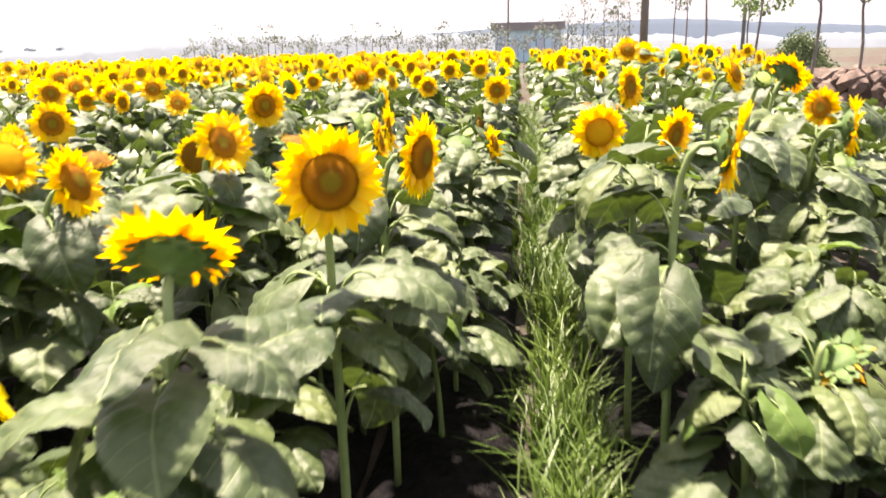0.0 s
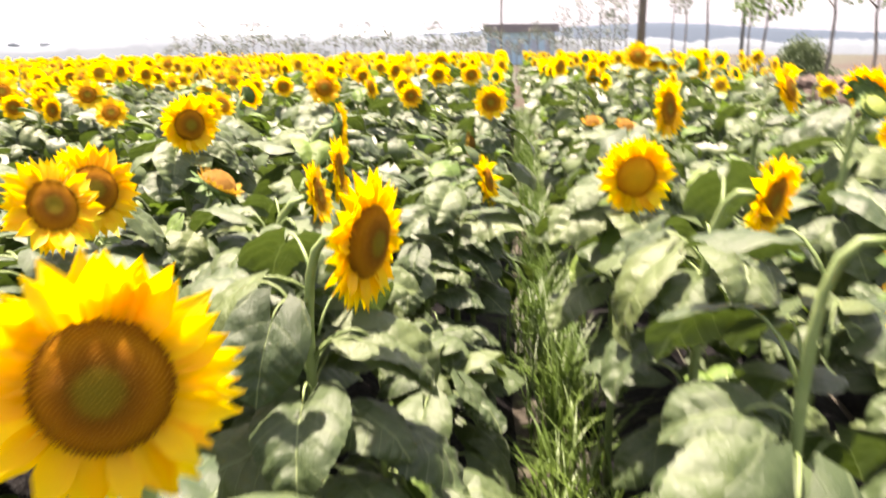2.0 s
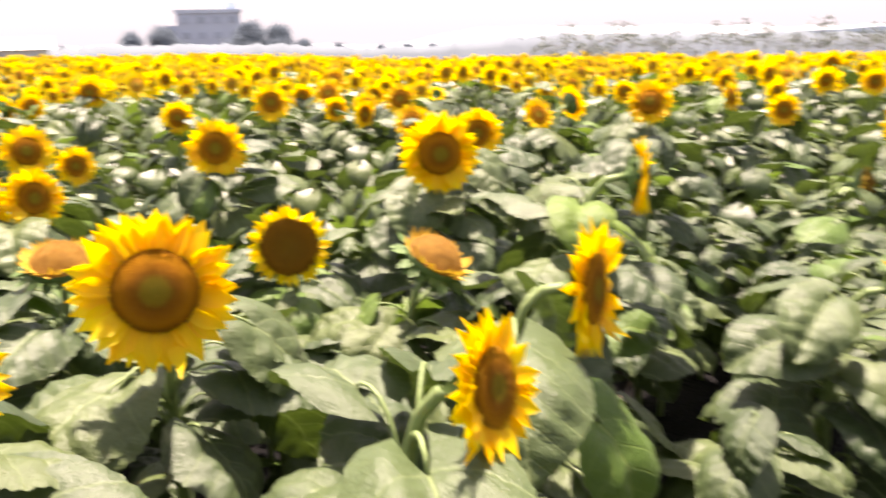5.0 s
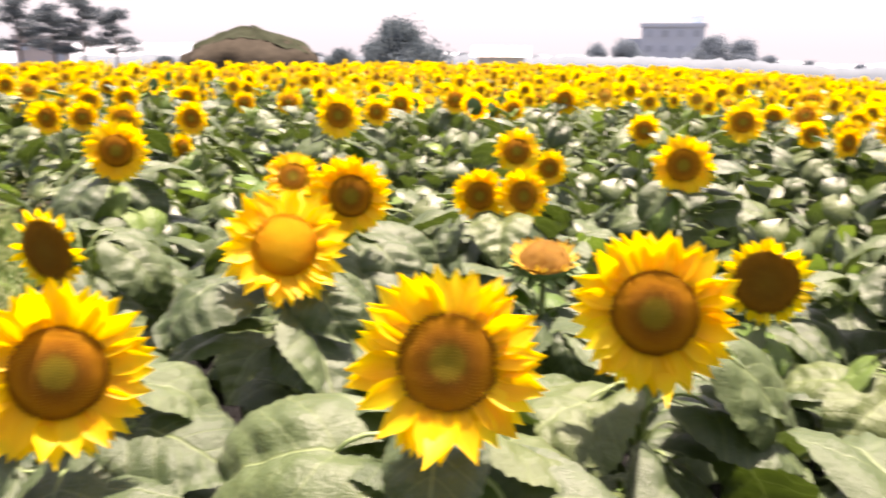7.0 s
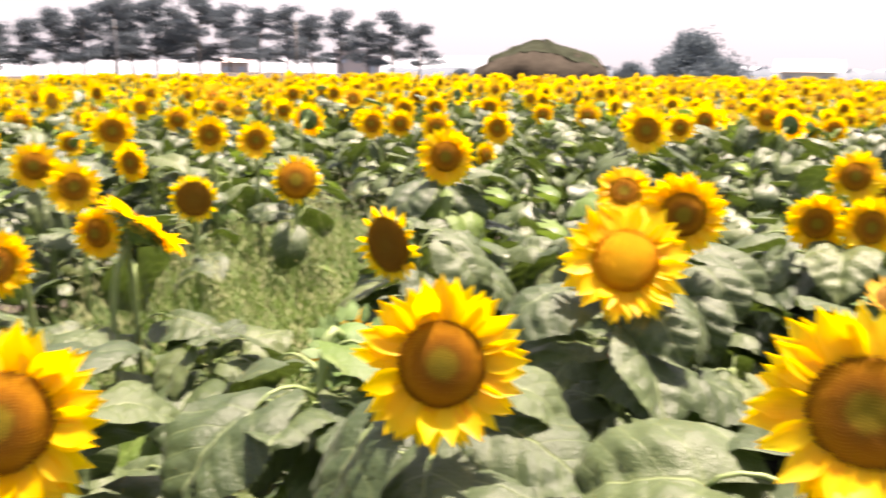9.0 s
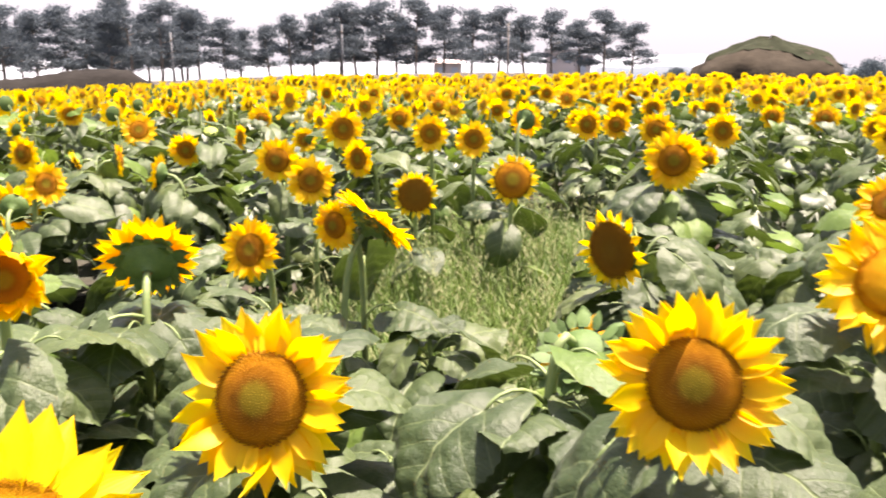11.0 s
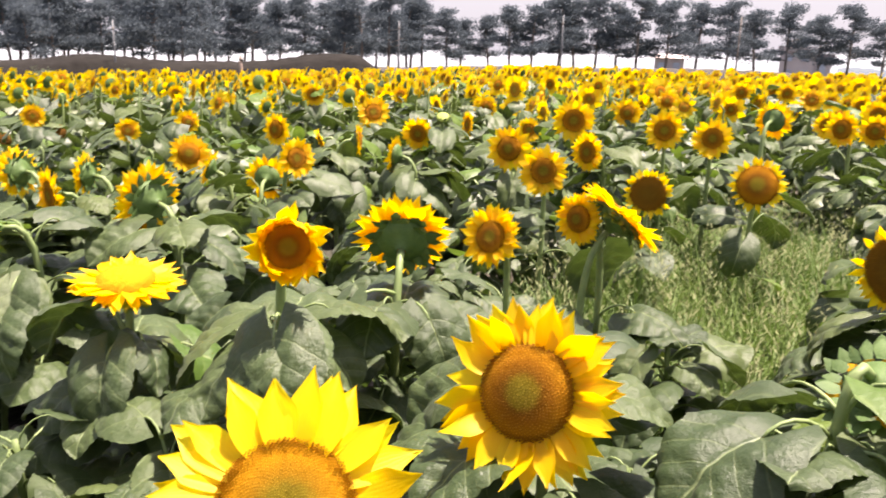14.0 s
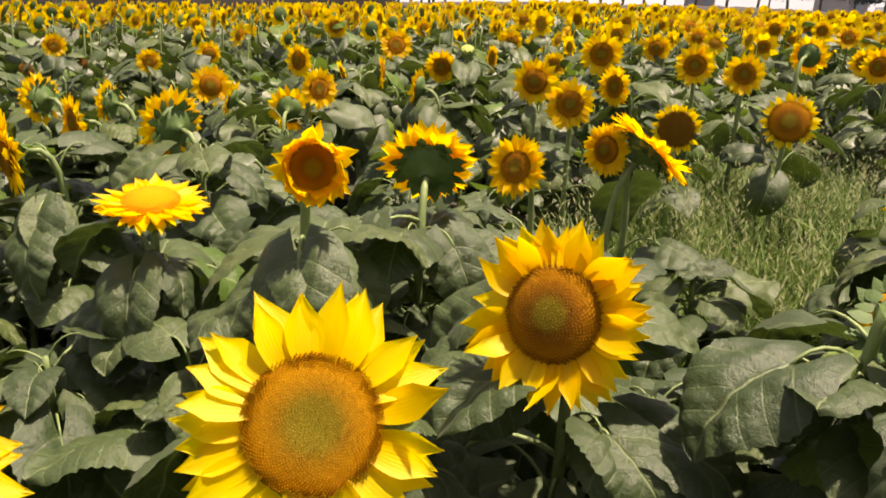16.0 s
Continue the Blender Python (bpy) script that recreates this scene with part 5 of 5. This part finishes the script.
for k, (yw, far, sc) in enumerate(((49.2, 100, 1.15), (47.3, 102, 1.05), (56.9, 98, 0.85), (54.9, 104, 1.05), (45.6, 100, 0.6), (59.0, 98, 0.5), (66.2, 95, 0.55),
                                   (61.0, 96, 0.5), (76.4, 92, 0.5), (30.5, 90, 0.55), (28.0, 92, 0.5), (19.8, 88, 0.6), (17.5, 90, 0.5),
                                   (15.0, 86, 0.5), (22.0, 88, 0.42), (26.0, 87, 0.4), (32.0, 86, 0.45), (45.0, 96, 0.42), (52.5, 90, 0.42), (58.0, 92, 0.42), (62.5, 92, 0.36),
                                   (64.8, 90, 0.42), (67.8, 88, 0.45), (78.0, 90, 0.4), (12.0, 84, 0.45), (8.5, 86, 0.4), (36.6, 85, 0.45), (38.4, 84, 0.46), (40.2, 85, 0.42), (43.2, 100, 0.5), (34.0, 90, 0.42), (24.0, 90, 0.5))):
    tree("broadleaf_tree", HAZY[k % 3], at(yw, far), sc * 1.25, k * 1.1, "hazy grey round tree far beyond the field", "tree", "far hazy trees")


def sapling_meshes(seed, tall, leafy, mat):
    rng = random.Random(seed)
    wood, crown = Soup(), Soup()
    pts = [Vector((0.05 * math.sin(k + seed), 0.04 * math.cos(k * 2 + seed), tall * k / 5)) for k in range(6)]
    wood.add(*tube(pts, [0.045, 0.04, 0.035, 0.028, 0.02, 0.01], 5))
    for k in range(9):
        p = pts[3 + k % 2].lerp(pts[4 + k % 2], rng.random())
        a = rng.uniform(0, 6.28)
        tip = p + Vector((math.cos(a) * 0.5, math.sin(a) * 0.5, rng.uniform(0.2, 0.6))) * rng.uniform(0.5, 1.0)
        crown.add(*tube([p, tip], [0.014, 0.006], 4), slot=1)
        v, fc = clump(rng, leafy, 0.20, 0.055, 0.8)
        crown.add([(a0 + tip.x, b0 + tip.y, c0 + tip.z) for a0, b0, c0 in v], fc)
    return wood.mesh("trunk", [BARK]), crown.mesh("crown", [mat, BARK], False)


SAPLINGS = [sapling_meshes(800 + k, 3.0, 16, GREY_TWIG) for k in range(5)]
rng = random.Random(61)
yaw = 29.0
while yaw > -3:
    far = rng.uniform(31, 44)
    tree("sapling", rng.choice(SAPLINGS), at(yaw, far), rng.uniform(0.52, 0.80), rng.uniform(0, 6.28),
         "thin young tree with sparse leaves", "sapling", "young trees at the field edge")
    yaw -= rng.uniform(0.32, 0.85)
LEAFY = [sapling_meshes(820 + k, 3.4, 44, SAPLING) for k in range(3)]
TALL_TWIGS = [sapling_meshes(840 + k, 4.6, 20, GREY_TWIG) for k in range(3)]
for k, (yw, far, sc) in enumerate(((-3.0, 27, 0.66), (-1.2, 29, 0.7), (0.3, 30, 0.68), (1.4, 31, 0.62), (-2.1, 32, 0.7), (-8.4, 24, 1.0), (-7.0, 27, 0.85), (-6.2, 28, 0.8))):
    tree("sapling", TALL_TWIGS[k % 3], at(yw, far), sc, k * 1.3, "young tree with a thin dark trunk and few leaves", "sapling", "young trees beside the field")
for k, (yw, far, sc) in enumerate(((-12.4, 19, 0.92), (-16.6, 15.5, 0.95), (-11.2, 27, 0.95), (-19.0, 18, 1.0), (-22.0, 20, 1.0))):
    tree("sapling", LEAFY[k % 3], at(yw, far), sc, k * 1.3, "young broadleaf tree with a thin trunk", "sapling", "young trees beside the field")


def pole(yaw, far, tall, r, mat, label):
    root = tagged(new("utility_pole"), label, "pole")
    root.location = at(yaw, far)
    part("shaft", Soup().add(*tube([(0, 0, 0), (0, 0, tall * 0.5), (0, 0, tall)], [r, r * 0.9, r * 0.8], 10)).mesh("shaft", [mat]), root)
    part("collar", Soup().add(*tube([(0, 0, tall * 0.86), (0, 0, tall * 0.86 + 0.12)], [r * 1.15, r * 1.15], 10)).mesh("collar", [POLE]), root)


pole(-4.0, 30, 7.0, 0.16, POLE, "grey-brown weathered utility pole")
pole(-10.6, 34, 7.0, 0.08, PALE_POLE, "pale slim metal pole")
pole(5.9, 46, 6.5, 0.06, POLE, "thin distant utility pole")
pole(140.2, 44, 3.5, 0.05, PALE_POLE, "pale slim lamp pole before the pines")
pole(121.2, 50, 3.7, 0.05, PALE_POLE, "pale slim metal pole before the pines")
pole(109.7, 50, 4.0, 0.05, PALE_POLE, "pale slim metal pole before the pines")
pole(98.0, 52, 4.1, 0.055, POLE, "grey metal pole before the pines")
pole(132.1, 42.4, 1.8, 0.10, TAN_POST, "short tan concrete post before the bank")


def bush(yaw, far, scale, mat, label):
    me = broad_tree(int(yaw * 10 + 900), 2.4, 4.0, mat)
    tree("bush", me, at(yaw, far, -0.3), scale, 0.5, label, "bush")


bush(-14.3, 31, 0.80, BUSH_GREEN, "rounded dark green bush beyond the wall")
bush(-15.3, 25, 0.40, DRY_GRASS, "brown dry bush beside the stone wall")
bush(-21.0, 28, 0.6, BUSH_GREEN, "rounded green bush beyond the wall")
bush(-9.3, 29, 0.35, BUSH_GREEN, "small dark bush beyond the wall")
bush(144.3, 37, 0.62, PALE_GREEN, "pale green tufted shrub before the pines")
bush(139.6, 38, 0.58, PALE_GREEN, "pale green tufted shrub before the pines")
bush(116.0, 46, 0.42, PALE_GREEN, "low pale green shrub before the pines")
bank("rubble_bank", -3, -34, 23.5, 0.95, PINK_SOIL, "low bank of dry pinkish soil behind the stones", "bank")

# low dry-stone wall east of the field: the nearest stones singly
wall_root = tagged(new("dry_stone_wall"), "low dry-stone wall of dark volcanic rocks", "wall", "", "structure")
rng = random.Random(71)
STONES = []
for k in range(6):
    v, fc = [], []
    for j in range(5):
        for a in range(7):
            th, an = math.pi * j / 4, 2 * math.pi * a / 7
            q = 1 + rng.uniform(-0.18, 0.18)
            v.append((q * math.sin(th) * math.cos(an), q * math.sin(th) * math.sin(an), q * math.cos(th)))
    fc = [(j * 7 + a, j * 7 + (a + 1) % 7, (j + 1) * 7 + (a + 1) % 7, (j + 1) * 7 + a) for j in range(4) for a in range(7)]
    STONES.append(Soup().add(v, fc).mesh("stone", [STONE], False))
start, end = at(-5.0, 22.5), at(-27, 16.5)
n_stone = 0
for layer in range(3):
    x = 0.0
    while x < 1.0 and n_stone < 290:
        c = start.lerp(end, x)
        s = rng.uniform(0.10, 0.29)
        part("stone", rng.choice(STONES), wall_root,
             Matrix.Translation((c.x + rng.uniform(-0.22, 0.22), c.y + rng.uniform(-0.22, 0.22) + 0.1 * layer, c.z + 0.08 + layer * 0.24 + rng.uniform(-0.07, 0.07)))
             @ Euler((rng.uniform(0, 6), rng.uniform(0, 6), 0)).to_matrix().to_4x4() @ Matrix.Diagonal((s * 1.25, s, s * 0.8, 1)))
        x += 0.021
        n_stone += 1
for k in range(140):
    c = at(rng.uniform(-4.5, -30), rng.uniform(21.3, 25.0))
    d = abs(math.hypot(c.x + 0.3, c.y - 1.5) - 23.5)
    s = rng.uniform(0.10, 0.26)
    part("stone", rng.choice(STONES), wall_root, Matrix.Translation((c.x, c.y, c.z + 0.62 * max(0.0, 1 - d / 2.2)))
         @ Euler((rng.uniform(0, 6), rng.uniform(0, 6), 0)).to_matrix().to_4x4() @ Matrix.Diagonal((s * 1.3, s, s * 0.8, 1)))
